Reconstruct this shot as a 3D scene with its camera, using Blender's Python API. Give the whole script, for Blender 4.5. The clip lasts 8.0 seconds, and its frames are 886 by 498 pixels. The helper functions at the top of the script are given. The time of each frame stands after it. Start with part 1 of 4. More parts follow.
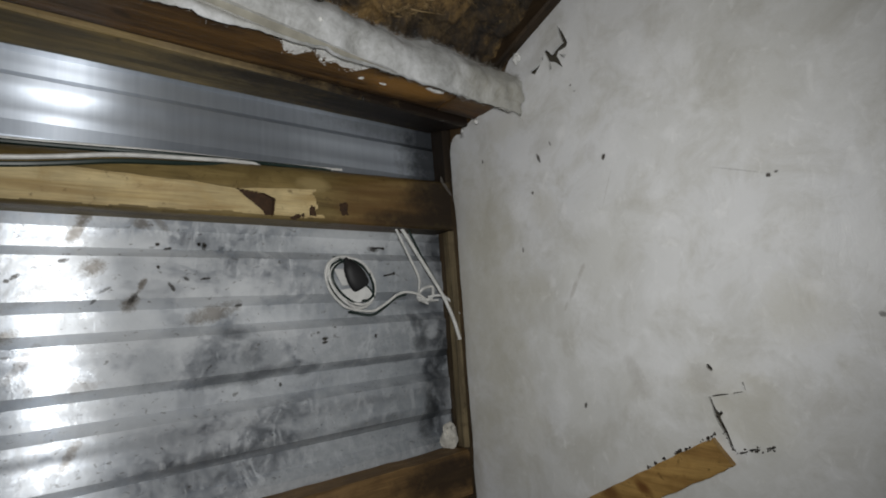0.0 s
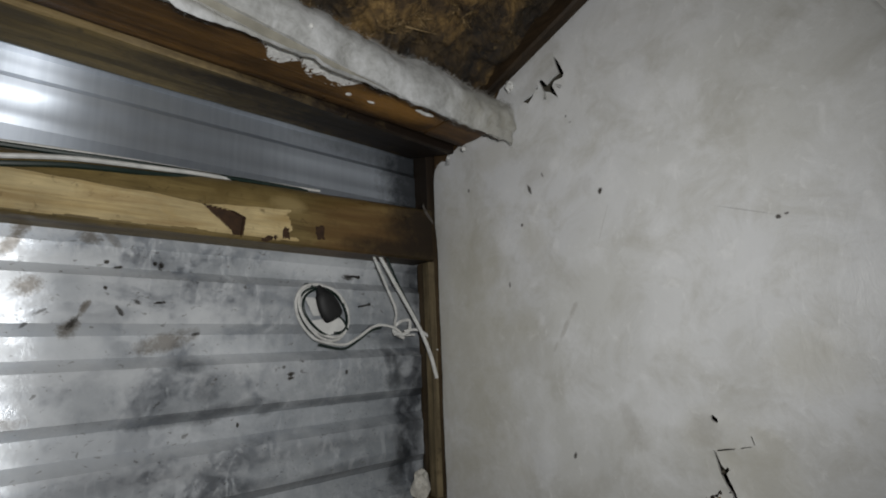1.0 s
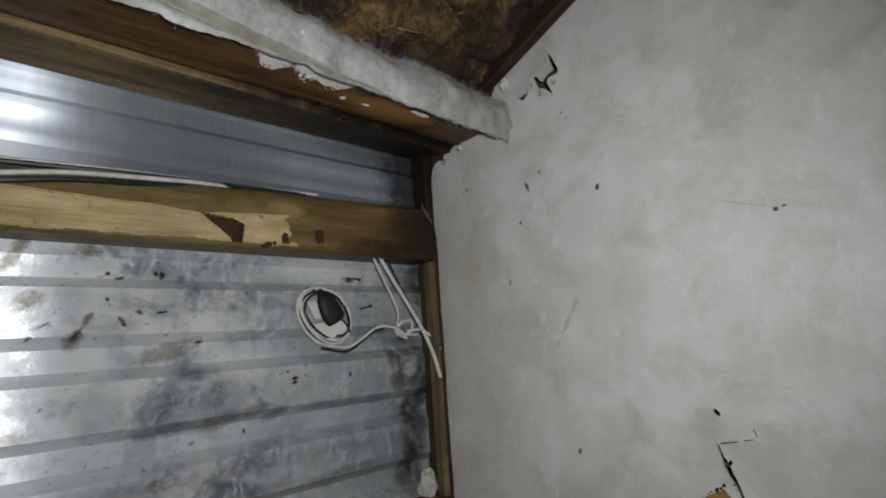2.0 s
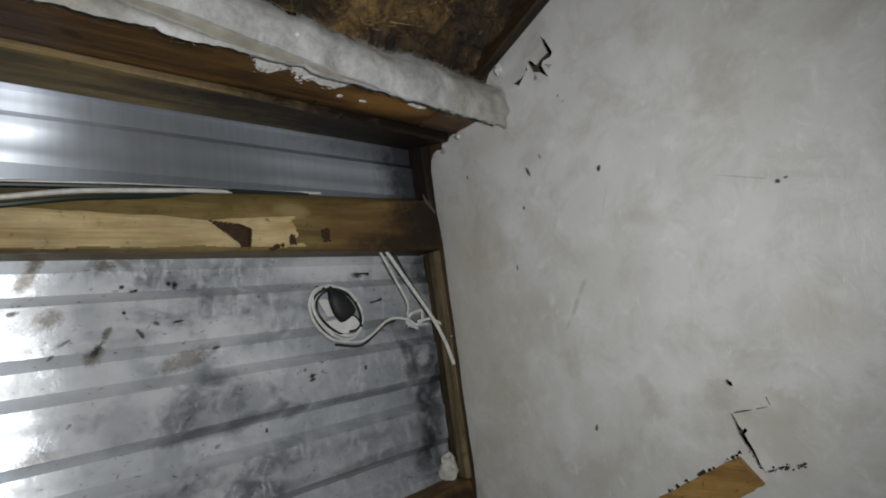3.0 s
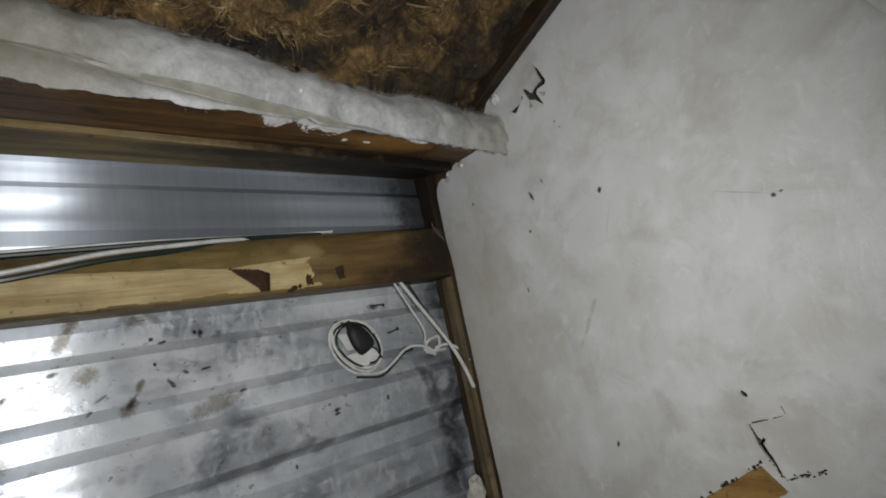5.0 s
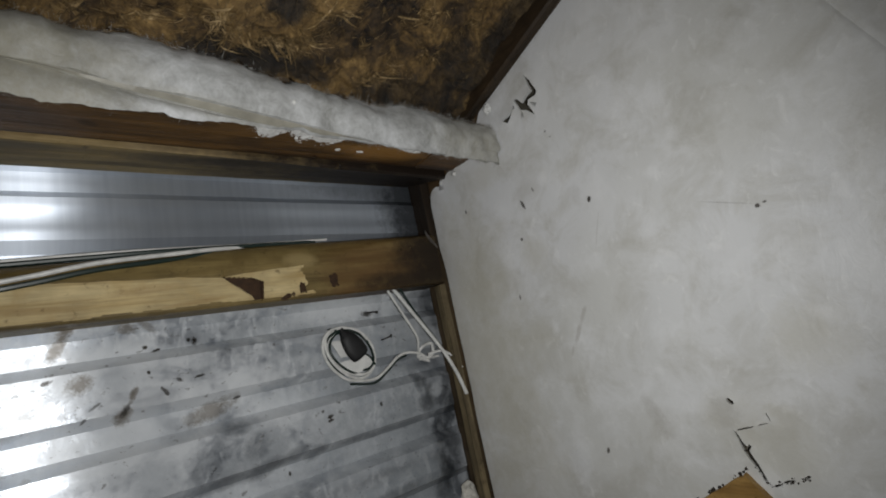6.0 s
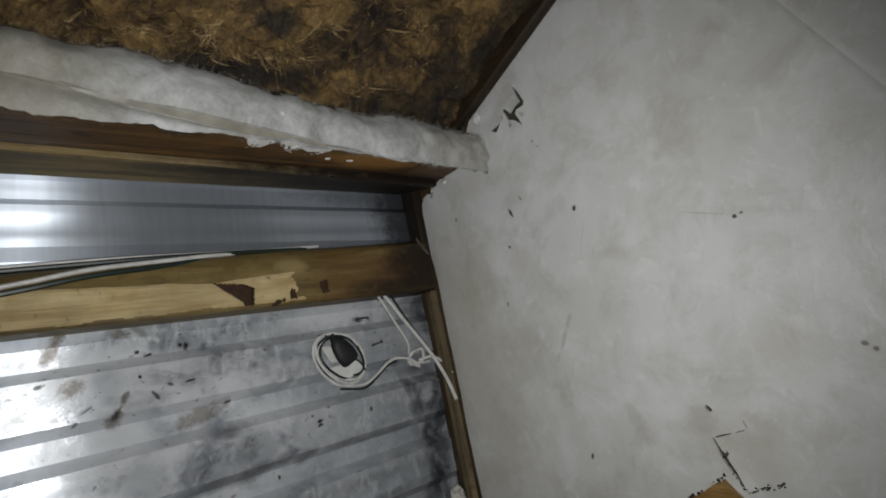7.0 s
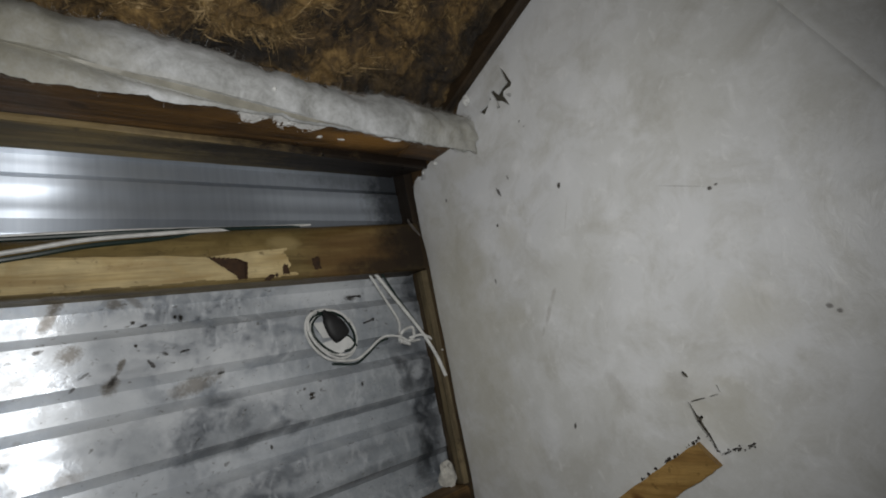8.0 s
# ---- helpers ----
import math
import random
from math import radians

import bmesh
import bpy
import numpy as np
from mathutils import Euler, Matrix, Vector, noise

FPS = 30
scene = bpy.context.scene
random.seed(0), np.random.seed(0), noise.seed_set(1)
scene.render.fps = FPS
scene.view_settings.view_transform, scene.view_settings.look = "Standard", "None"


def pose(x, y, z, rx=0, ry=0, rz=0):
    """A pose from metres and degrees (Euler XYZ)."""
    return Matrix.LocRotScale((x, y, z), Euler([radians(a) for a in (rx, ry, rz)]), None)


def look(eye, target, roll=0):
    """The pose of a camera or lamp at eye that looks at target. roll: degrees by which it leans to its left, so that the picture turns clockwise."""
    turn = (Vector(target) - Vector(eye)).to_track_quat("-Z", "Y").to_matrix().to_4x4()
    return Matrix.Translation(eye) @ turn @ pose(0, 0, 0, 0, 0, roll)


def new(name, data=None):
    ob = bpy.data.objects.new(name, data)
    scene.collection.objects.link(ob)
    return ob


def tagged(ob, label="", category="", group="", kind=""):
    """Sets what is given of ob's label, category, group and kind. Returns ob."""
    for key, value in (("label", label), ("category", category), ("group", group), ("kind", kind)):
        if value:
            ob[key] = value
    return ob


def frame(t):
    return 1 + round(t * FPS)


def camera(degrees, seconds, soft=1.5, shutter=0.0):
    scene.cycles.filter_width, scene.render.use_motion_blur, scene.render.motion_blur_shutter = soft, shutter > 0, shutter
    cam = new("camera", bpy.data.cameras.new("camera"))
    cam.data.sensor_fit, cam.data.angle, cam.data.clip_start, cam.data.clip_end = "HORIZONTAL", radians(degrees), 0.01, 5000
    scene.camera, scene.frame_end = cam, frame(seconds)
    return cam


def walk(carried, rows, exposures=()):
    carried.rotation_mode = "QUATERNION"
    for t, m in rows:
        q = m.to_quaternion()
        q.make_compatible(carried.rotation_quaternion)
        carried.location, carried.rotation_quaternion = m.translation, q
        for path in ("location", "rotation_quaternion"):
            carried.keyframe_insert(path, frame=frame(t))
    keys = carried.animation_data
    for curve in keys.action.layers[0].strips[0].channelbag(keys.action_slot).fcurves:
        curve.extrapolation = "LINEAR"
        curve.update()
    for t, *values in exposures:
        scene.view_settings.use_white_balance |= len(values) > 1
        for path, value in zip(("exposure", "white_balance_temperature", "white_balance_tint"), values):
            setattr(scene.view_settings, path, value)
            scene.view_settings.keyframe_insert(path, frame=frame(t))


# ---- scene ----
cam = camera(82.2, 8.0, soft=1.9)
PATH = [
    (0, (-0.138, -0.04, 1.604), (1.098, 1.507, 1.881), -4.2),
    (0.5, (-0.129, 0.01, 1.61), (1.194, 1.462, 1.986), -3.5),
    (1, (-0.128, 0.029, 1.613), (1.212, 1.461, 2.007), -2.5),
    (2.5, (-0.126, 0.021, 1.626), (1.215, 1.464, 1.973), -6.0),
    (3, (-0.144, 0.024, 1.636), (1.201, 1.472, 1.939), -8.1),
    (3.5, (-0.173, 0.011, 1.663), (1.141, 1.487, 1.971), -11.0),
    (4, (-0.193, 0.027, 1.66), (1.123, 1.498, 1.985), -12.2),
    (4.5, (-0.187, 0.01, 1.658), (1.122, 1.483, 2.0), -12.2),
    (5, (-0.158, -0.004, 1.661), (1.152, 1.465, 2.017), -12.2),
    (6.5, (-0.155, -0.033, 1.664), (1.162, 1.425, 2.04), -12.3),
    (7, (-0.147, -0.047, 1.662), (1.162, 1.414, 2.049), -12.0),
    (7.5, (-0.148, -0.042, 1.639), (1.167, 1.414, 2.025), -11.9),
    (8, (-0.15, -0.065, 1.618), (1.163, 1.396, 1.996), -11.8),
]
walk(cam, [(t, look(eye, target, roll)) for t, eye, target, roll in PATH],
     [(0, -0.12), (0.5, -0.22), (1, -0.26), (2.5, -0.24), (3, -0.25), (4, -0.21), (5, -0.17), (6.5, -0.28), (8, -0.34)])

# ---- light: one hand torch beside the lens ----
world = bpy.data.worlds.new("world")
scene.world = world
world.use_nodes = True
world.node_tree.nodes["Background"].inputs[0].default_value = (0.5, 0.6, 0.8, 1)
world.node_tree.nodes["Background"].inputs[1].default_value = 0.15
torch = bpy.data.lights.new("torch", "SPOT")
torch.energy, torch.shadow_soft_size = 21.5, 0.010
torch.spot_size, torch.spot_blend = radians(128), 1.0
torch.color = (1.0, 1.0, 0.985)
torch_ob = new("torch", torch)
torch_ob.matrix_world = look((-0.122, -0.045, 1.645), (0.445, 0.795, 1.79))


# ---- small builders ----
def part(name, bm, material, parent=None, label="", smooth=True):
    me = bpy.data.meshes.new(name)
    bm.normal_update()
    bm.to_mesh(me)
    bm.free()
    for m in material if isinstance(material, (list, tuple)) else [material]:
        me.materials.append(m)
    if smooth:
        me.shade_smooth()
        me.set_sharp_from_angle(angle=radians(38))
    ob = new(name, me)
    if parent:
        ob.parent = parent
    if label:
        ob["label"] = label
    return ob


def empty(name):
    return new(name)


def fbm(x, y, z, s, octaves=3):
    return noise.fractal((x * s, y * s, z * s), 1.0, 2.0, octaves, noise_basis="PERLIN_ORIGINAL")


def lerp_table(table, x):
    """Value at x between the pairs of a table."""
    if x <= table[0][0]:
        return table[0][1]
    for (a, va), (b, vb) in zip(table, table[1:]):
        if x <= b:
            return va + (vb - va) * (x - a) / (b - a)
    return table[-1][1]


def box(bm, a, b, bevel=0.0):
    made = bmesh.ops.create_cube(bm, size=1.0)["verts"]
    for v in made:
        v.co = Vector([a[i] + (v.co[i] + 0.5) * (b[i] - a[i]) for i in range(3)])
    if bevel:
        edges = list({e for v in made for e in v.link_edges})
        bmesh.ops.bevel(bm, geom=edges, offset=bevel, segments=2, affect="EDGES", profile=0.6)


def loft(bm, rings, cap=True):
    """Joins closed rings of points into a skin; returns the rows of vertices."""
    rows = [[bm.verts.new(p) for p in ring] for ring in rings]
    n = len(rows[0])
    for r, q in zip(rows, rows[1:]):
        for i in range(n):
            bm.faces.new((r[i], r[(i + 1) % n], q[(i + 1) % n], q[i]))
    if cap:
        bm.faces.new(list(reversed(rows[0])))
        bm.faces.new(rows[-1])
    bmesh.ops.recalc_face_normals(bm, faces=bm.faces)
    return rows


def sheet(bm, f, us, vs):
    rows = [[bm.verts.new(f(u, v)) for v in vs] for u in us]
    for r, q in zip(rows, rows[1:]):
        for i in range(len(vs) - 1):
            bm.faces.new((r[i], r[i + 1], q[i + 1], q[i]))
    return rows


def steps(a, b, d):
    n = max(1, round((b - a) / d))
    return [a + (b - a) * i / n for i in range(n + 1)]


def smooth_path(points, per=8):
    """Points along a rounded line through the given ones."""
    ps = [Vector(p) for p in points]
    ps = [2 * ps[0] - ps[1]] + ps + [2 * ps[-1] - ps[-2]]
    out = []
    for i in range(1, len(ps) - 2):
        a, b, c, d = ps[i - 1:i + 3]
        for k in range(per):
            t = k / per
            out.append(0.5 * (2 * b + (c - a) * t + (2 * a - 5 * b + 4 * c - d) * t * t + (3 * b - a - 3 * c + d) * t ** 3))
    return out + [ps[-2]]


def tube(bm, points, r, n=8, per=8, flat=1.0):
    line = smooth_path(points, per)
    rings, side = [], Vector((0.31, 0.2, 0.93))
    for i, p in enumerate(line):
        way = (line[min(i + 1, len(line) - 1)] - line[max(i - 1, 0)]).normalized()
        side = (side - way * side.dot(way)).normalized()
        up = way.cross(side)
        rings.append([p + side * r * math.cos(a) + up * r * flat * math.sin(a) for a in (2 * math.pi * k / n for k in range(n))])
    loft(bm, rings)


# ---- materials ----
def nodes_of(name):
    m = bpy.data.materials.new(name)
    m.use_nodes = True
    t = m.node_tree
    return m, t, t.nodes["Principled BSDF"]


def add(t, kind, **inputs):
    n = t.nodes.new(kind)
    for key, value in inputs.items():
        n.inputs[key].default_value = value
    return n


def math_node(t, op, a, b=None, c=None):
    n = t.nodes.new("ShaderNodeMath")
    n.operation = op
    for i, v in enumerate((a, b, c)):
        if v is None:
            continue
        if isinstance(v, (int, float)):
            n.inputs[i].default_value = v
        else:
            t.links.new(v, n.inputs[i])
    return n.outputs[0]


def coords(t, scale=(1, 1, 1), shift=(0, 0, 0)):
    c = t.nodes.new("ShaderNodeTexCoord")
    mp = t.nodes.new("ShaderNodeMapping")
    mp.inputs["Scale"].default_value = scale
    mp.inputs["Location"].default_value = shift
    t.links.new(c.outputs["Object"], mp.inputs["Vector"])
    return mp.outputs[0]


def noise_tex(t, vec, scale, detail=4.0, rough=0.6, twist=0.0):
    n = add(t, "ShaderNodeTexNoise", Scale=scale, Detail=detail, Roughness=rough, Distortion=twist)
    t.links.new(vec, n.inputs["Vector"])
    return n.outputs["Fac"]


def ramp(t, fac, stops):
    r = t.nodes.new("ShaderNodeValToRGB")
    e = r.color_ramp.elements
    while len(e) < len(stops):
        e.new(0.5)
    for k, (p, c) in zip(e, stops):
        k.position = p
        k.color = (*c, 1) if isinstance(c, tuple) else (c, c, c, 1)
    t.links.new(fac, r.inputs[0])
    return r.outputs[0]


def mix(t, fac, a, b, mode="MIX"):
    n = t.nodes.new("ShaderNodeMix")
    n.data_type, n.blend_type = "RGBA", mode
    for sock, v in ((n.inputs[0], fac), (n.inputs[6], a), (n.inputs[7], b)):
        if isinstance(v, (int, float)):
            sock.default_value = v
        elif isinstance(v, tuple):
            sock.default_value = (*v, 1)
        else:
            t.links.new(v, sock)
    return n.outputs[2]


def bump(t, bsdf, height, strength, distance, after=None):
    b = add(t, "ShaderNodeBump", Strength=strength, Distance=distance)
    t.links.new(height, b.inputs["Height"])
    if after:
        t.links.new(after, b.inputs["Normal"])
    t.links.new(b.outputs[0], bsdf.inputs["Normal"])
    return b.outputs[0]


def spots(t, axes, rows, rag=0.35, scale=60.0, soft=(1.25, 0.45)):
    """A mask of ragged oval marks: rows of centre (two coordinates), half sizes, turn in degrees, strength."""
    vec = coords(t)
    sep = t.nodes.new("ShaderNodeSeparateXYZ")
    t.links.new(vec, sep.inputs[0])
    u, v = sep.outputs[axes[0]], sep.outputs[axes[1]]
    wob = math_node(t, "MULTIPLY", math_node(t, "SUBTRACT", noise_tex(t, vec, scale, 6, 0.85), 0.5), rag * 4)
    total = None
    for cu, cv, ru, rv, turn, power in rows:
        c, s = math.cos(radians(turn)), math.sin(radians(turn))
        du, dv = math_node(t, "SUBTRACT", u, cu), math_node(t, "SUBTRACT", v, cv)
        a = math_node(t, "ADD", math_node(t, "MULTIPLY", du, c / ru), math_node(t, "MULTIPLY", dv, s / ru))
        b = math_node(t, "ADD", math_node(t, "MULTIPLY", du, -s / rv), math_node(t, "MULTIPLY", dv, c / rv))
        d = math_node(t, "ADD", math_node(t, "ADD", math_node(t, "MULTIPLY", a, a), math_node(t, "MULTIPLY", b, b)), wob)
        n = t.nodes.new("ShaderNodeMapRange")
        n.inputs[1].default_value, n.inputs[2].default_value = soft
        n.inputs[3].default_value, n.inputs[4].default_value = 0.0, power
        t.links.new(d, n.inputs[0])
        total = n.outputs[0] if total is None else math_node(t, "MAXIMUM", total, n.outputs[0])
    return total


def wood(name, light, dark, along="x", rough=0.7, seed=0.0, stain=None, plane=None):
    """Sawn timber with grain along one axis; stain: pairs of rows for spots(), in the given plane, and a colour."""
    plane = plane or ((1, 2) if along == "y" else (0, 2))
    m, t, b = nodes_of(name)
    stretch = {"x": (1.5, 22, 22), "y": (22, 1.5, 22), "z": (22, 22, 1.5)}[along]
    vec = coords(t, stretch, (seed, seed * 0.7, seed * 1.3))
    grain = noise_tex(t, vec, 2.6, 6, 0.65, 0.5)
    fine = noise_tex(t, coords(t, tuple(s * 5 for s in stretch)), 3.0, 3, 0.6)
    big = noise_tex(t, coords(t, (1, 1, 1), (seed, 0, 0)), 9.0, 4, 0.6)
    mid = tuple((a + c) / 2 for a, c in zip(light, dark))
    col = ramp(t, grain, [(0.3, dark), (0.47, mid), (0.66, light)])
    col = mix(t, 0.35, col, ramp(t, fine, [(0.3, 0.35), (0.7, 1.0)]), "MULTIPLY")
    col = mix(t, 0.6, col, ramp(t, big, [(0.35, 0.42), (0.62, 1.0)]), "MULTIPLY")
    specks = noise_tex(t, coords(t, (1, 1, 1), (seed * 2, 0, seed)), 75.0, 5, 0.7, 0.6)
    col = mix(t, ramp(t, specks, [(0.60, 0.0), (0.70, 0.75)]), col, tuple(c * 0.35 for c in dark))
    blots = noise_tex(t, coords(t, (1, 1, 1), (0, seed, seed)), 24.0, 4, 0.6, 0.8)
    col = mix(t, ramp(t, blots, [(0.52, 0.0), (0.70, 0.55)]), col, dark)
    if stain:
        for rows, colour in stain:
            col = mix(t, spots(t, plane, rows, 0.6, 34.0, (1.5, 0.2)), col, colour)
    t.links.new(col, b.inputs["Base Color"])
    b.inputs["Roughness"].default_value = rough
    b.inputs["Specular IOR Level"].default_value = 0.3
    n1 = bump(t, b, grain, 0.5, 0.004)
    bump(t, b, fine, 0.35, 0.0012, n1)
    return m


def plain(name, colour, rough=0.5, metallic=0.0, vary=0.25, scale=80.0, relief=0.0):
    m, t, b = nodes_of(name)
    f = noise_tex(t, coords(t), scale, 4, 0.6)
    col = mix(t, ramp(t, f, [(0.35, 0.0), (0.68, 1.0)]), tuple(c * (1 - vary) for c in colour), colour)
    t.links.new(col, b.inputs["Base Color"])
    b.inputs["Roughness"].default_value, b.inputs["Metallic"].default_value = rough, metallic
    if relief:
        bump(t, b, f, 0.6, relief)
    return m


def galvanised(name, dusty=True):
    """Rolled zinc sheet, bare and brushed along x; a dusty one wears a chalky film, wiped in places, with sooty marks,
    painted rib shade and drips.
    """
    m, t, b = nodes_of(name)
    vec = coords(t)
    wave = noise_tex(t, coords(t, (0.25, 1, 14)), 2.0, 1, 0.5)
    brush = noise_tex(t, coords(t, (55, 1, 1.2)), 2.0, 4, 0.6)
    fine = noise_tex(t, vec, 55.0, 6, 0.7, 0.4)
    zinc = mix(t, brush, (0.42, 0.47, 0.545), (0.70, 0.745, 0.81))
    if dusty:
        blot = noise_tex(t, coords(t, (1, 1, 1.2), (3.3, 0, 1.9)), 7.5, 9, 0.68, 1.1)
        streak = noise_tex(t, coords(t, (1.7, 1, 0.75), (1.0, 0, 4.0)), 17.0, 8, 0.72, 1.6)
        film = mix(t, ramp(t, fine, [(0.3, 0.0), (0.7, 1.0)]), (0.46, 0.485, 0.51), (0.64, 0.66, 0.68))
        cover = math_node(t, "ADD", math_node(t, "MULTIPLY", blot, 0.7), math_node(t, "MULTIPLY", fine, 0.3))
        cover = ramp(t, cover, [(0.40, 0.30), (0.51, 0.92)])
        wiped = spots(t, (0, 2), WIPED, 0.5, 11.0, (2.8, -0.2))
        cover = math_node(t, "MULTIPLY", cover, math_node(t, "SUBTRACT", 1.0, wiped))
        col = mix(t, cover, zinc, film)
        chalk_sheen = math_node(t, "MAXIMUM", ramp(t, streak, [(0.53, 0.0), (0.60, 0.7)]), spots(t, (0, 2), CHALK_SHEEN, 0.9, 26.0, (1.5, 0.3)))
        chalk_sheen = math_node(t, "MULTIPLY", chalk_sheen, math_node(t, "SUBTRACT", 1.0, math_node(t, "MULTIPLY", wiped, 0.7)))
        col = mix(t, chalk_sheen, col, (0.68, 0.70, 0.72))
        col = mix(t, spots(t, (0, 2), DULL, 0.75, 30.0, (1.7, 0.1)), col, (0.19, 0.215, 0.245))
        col = mix(t, spots(t, (0, 2), SOOT_SHADE, 0.75, 38.0, (1.5, 0.2)), col, (0.035, 0.040, 0.046))
        chips = noise_tex(t, coords(t, (1, 1, 1.5)), 85.0, 4, 0.6, 0.6)
        col = mix(t, ramp(t, chips, [(0.635, 0.0), (0.70, 0.6)]), col, (0.11, 0.10, 0.09))
        col = mix(t, spots(t, (0, 2), DRIPS, 1.6, 75.0, (1.7, 0.2)), col, (0.215, 0.19, 0.16))
        col = mix(t, spots(t, (0, 2), MARKS, 1.7, 140.0, (1.6, 0.3)), col, (0.045, 0.038, 0.03))
    else:
        cover = math_node(t, "ADD", 0.20, math_node(t, "MULTIPLY", fine, 0.24))
        col = mix(t, cover, zinc, (0.56, 0.62, 0.71))
        # corner shadow and dirt, both put into the sheet's colour
        col = mix(t, spots(t, (0, 2), [(0.58, 1.98, 0.10, 0.16, 0, 0.75), (0.50, 2.04, 0.20, 0.03, 0, 0.4)], 0.7, 45.0, (1.4, 0.2)), col, (0.05, 0.056, 0.062))
    t.links.new(col, b.inputs["Base Color"])
    metal = math_node(t, "SUBTRACT", 0.95, math_node(t, "MULTIPLY", cover, 0.70))
    if dusty:
        metal = math_node(t, "MULTIPLY", metal, math_node(t, "SUBTRACT", 1.0, math_node(t, "MULTIPLY", chalk_sheen, 0.8)))
    t.links.new(metal, b.inputs["Metallic"])
    t.links.new(math_node(t, "ADD", 0.225 if dusty else 0.29, math_node(t, "MULTIPLY", cover, 0.33)), b.inputs["Roughness"])
    n2 = bump(t, b, wave, 0.9 if dusty else 0.45, 0.008)
    bump(t, b, fine, 0.17 if dusty else 0.02, 0.001, n2)
    tan = t.nodes.new("ShaderNodeTangent")
    tan.direction_type, tan.uv_map = "UV_MAP", "UVMap"
    t.links.new(tan.outputs[0], b.inputs["Tangent"])
    b.inputs["Anisotropic"].default_value = 0.98
    b.inputs["Anisotropic Rotation"].default_value = 0.25
    return m


# marks on the steel sheet: centre x, z, half sizes, turn, strength
WIPED = [(-0.27, 1.62, 0.17, 0.36, 0, 0.55), (-0.04, 1.45, 0.15, 0.07, 10, 0.35)]
# first two rows paint the highlight's wide sheen; the others are chalky patches
CHALK_SHEEN = [(-0.02, 1.63, 0.11, 0.11, 0, 0.62), (-0.05, 1.735, 0.12, 0.04, 0, 0.6), (0.0, 1.50, 0.14, 0.03, 0, 0.6), (-0.05, 1.58, 0.05, 0.04, 0, 0.6), (0.24, 1.60, 0.06, 0.04, 0, 0.4), (0.09, 1.665, 0.12, 0.035, 10, 0.75), (0.04, 1.60, 0.035, 0.05, -20, 0.6), (0.162, 1.505, 0.10, 0.028, 8, 0.75), (0.525, 1.582, 0.016, 0.014, 20, 0.95),
         (0.19, 1.62, 0.06, 0.03, 0, 0.7), (0.36, 1.50, 0.10, 0.03, 5, 0.4), (0.34, 1.775, 0.09, 0.02, 0, 0.55), (0.565, 1.41, 0.014, 0.05, 0, 0.6), (0.115, 1.46, 0.05, 0.022, 30, 0.6),
         (0.45, 1.755, 0.016, 0.035, -20, 0.65), (0.535, 1.495, 0.006, 0.018, 35, 0.8)]
DULL = [(0.47, 1.46, 0.15, 0.22, 0, 0.60), (0.36, 1.46, 0.22, 0.16, 0, 0.42), (0.42, 1.66, 0.18, 0.08, 0, 0.40), (0.09, 1.567, 0.045, 0.035, 0, 0.46), (0.0, 1.566, 0.030, 0.032, 0, 0.37), (0.155, 1.56, 0.045, 0.045, 0, 0.43), (0.04, 1.62, 0.025, 0.012, 0, 0.37), (0.122, 1.607, 0.035, 0.014, 0, 0.46),
        (-0.037, 1.718, 0.02, 0.02, 0, 0.28), (0.13, 1.765, 0.09, 0.022, 5, 0.34), (0.10, 1.70, 0.04, 0.02, 40, 0.15), (0.23, 1.66, 0.06, 0.03, 10, 0.19), (0.46, 1.71, 0.06, 0.06, 0, 0.34),
        (0.43, 1.62, 0.10, 0.035, 0, 0.19), (0.56, 1.70, 0.05, 0.15, 0, 0.43), (0.46, 1.45, 0.05, 0.10, 0, 0.22), (0.20, 1.40, 0.25, 0.02, 4, 0.31), (0.30, 1.72, 0.10, 0.014, 8, 0.31),
        (0.25, 1.745, 0.05, 0.016, 0, 0.25), (0.38, 1.655, 0.10, 0.010, 3, 0.25)]
# long thin rows paint shade on the rib slopes; the rest are sooty marks
SOOT_SHADE = [(0.488, 1.606, 0.016, 0.018, 0, 0.6), (0.496, 1.560, 0.022, 0.018, 0, 0.64), (0.538, 1.48, 0.024, 0.05, 10, 0.64), (0.516, 1.405, 0.022, 0.055, -5, 0.68), (0.56, 1.55, 0.02, 0.06, 0, 0.64),
        (0.16, 1.535, 0.045, 0.013, 8, 0.56), (0.09, 1.531, 0.055, 0.010, 0, 0.48), (0.145, 1.572, 0.02, 0.02, 0, 0.36), (0.245, 1.534, 0.022, 0.012, 10, 0.44), (0.205, 1.540, 0.03, 0.011, 10, 0.4),
        (0.36, 1.533, 0.06, 0.007, -2, 0.36), (0.44, 1.531, 0.04, 0.007, 0, 0.32), (0.12, 1.607, 0.02, 0.010, 0, 0.36), (0.38, 1.418, 0.10, 0.010, 3, 0.36), (0.10, 1.415, 0.16, 0.010, 3, 0.4),
        (0.565, 1.76, 0.02, 0.06, 0, 0.64), (0.50, 1.64, 0.05, 0.012, 0, 0.28)]
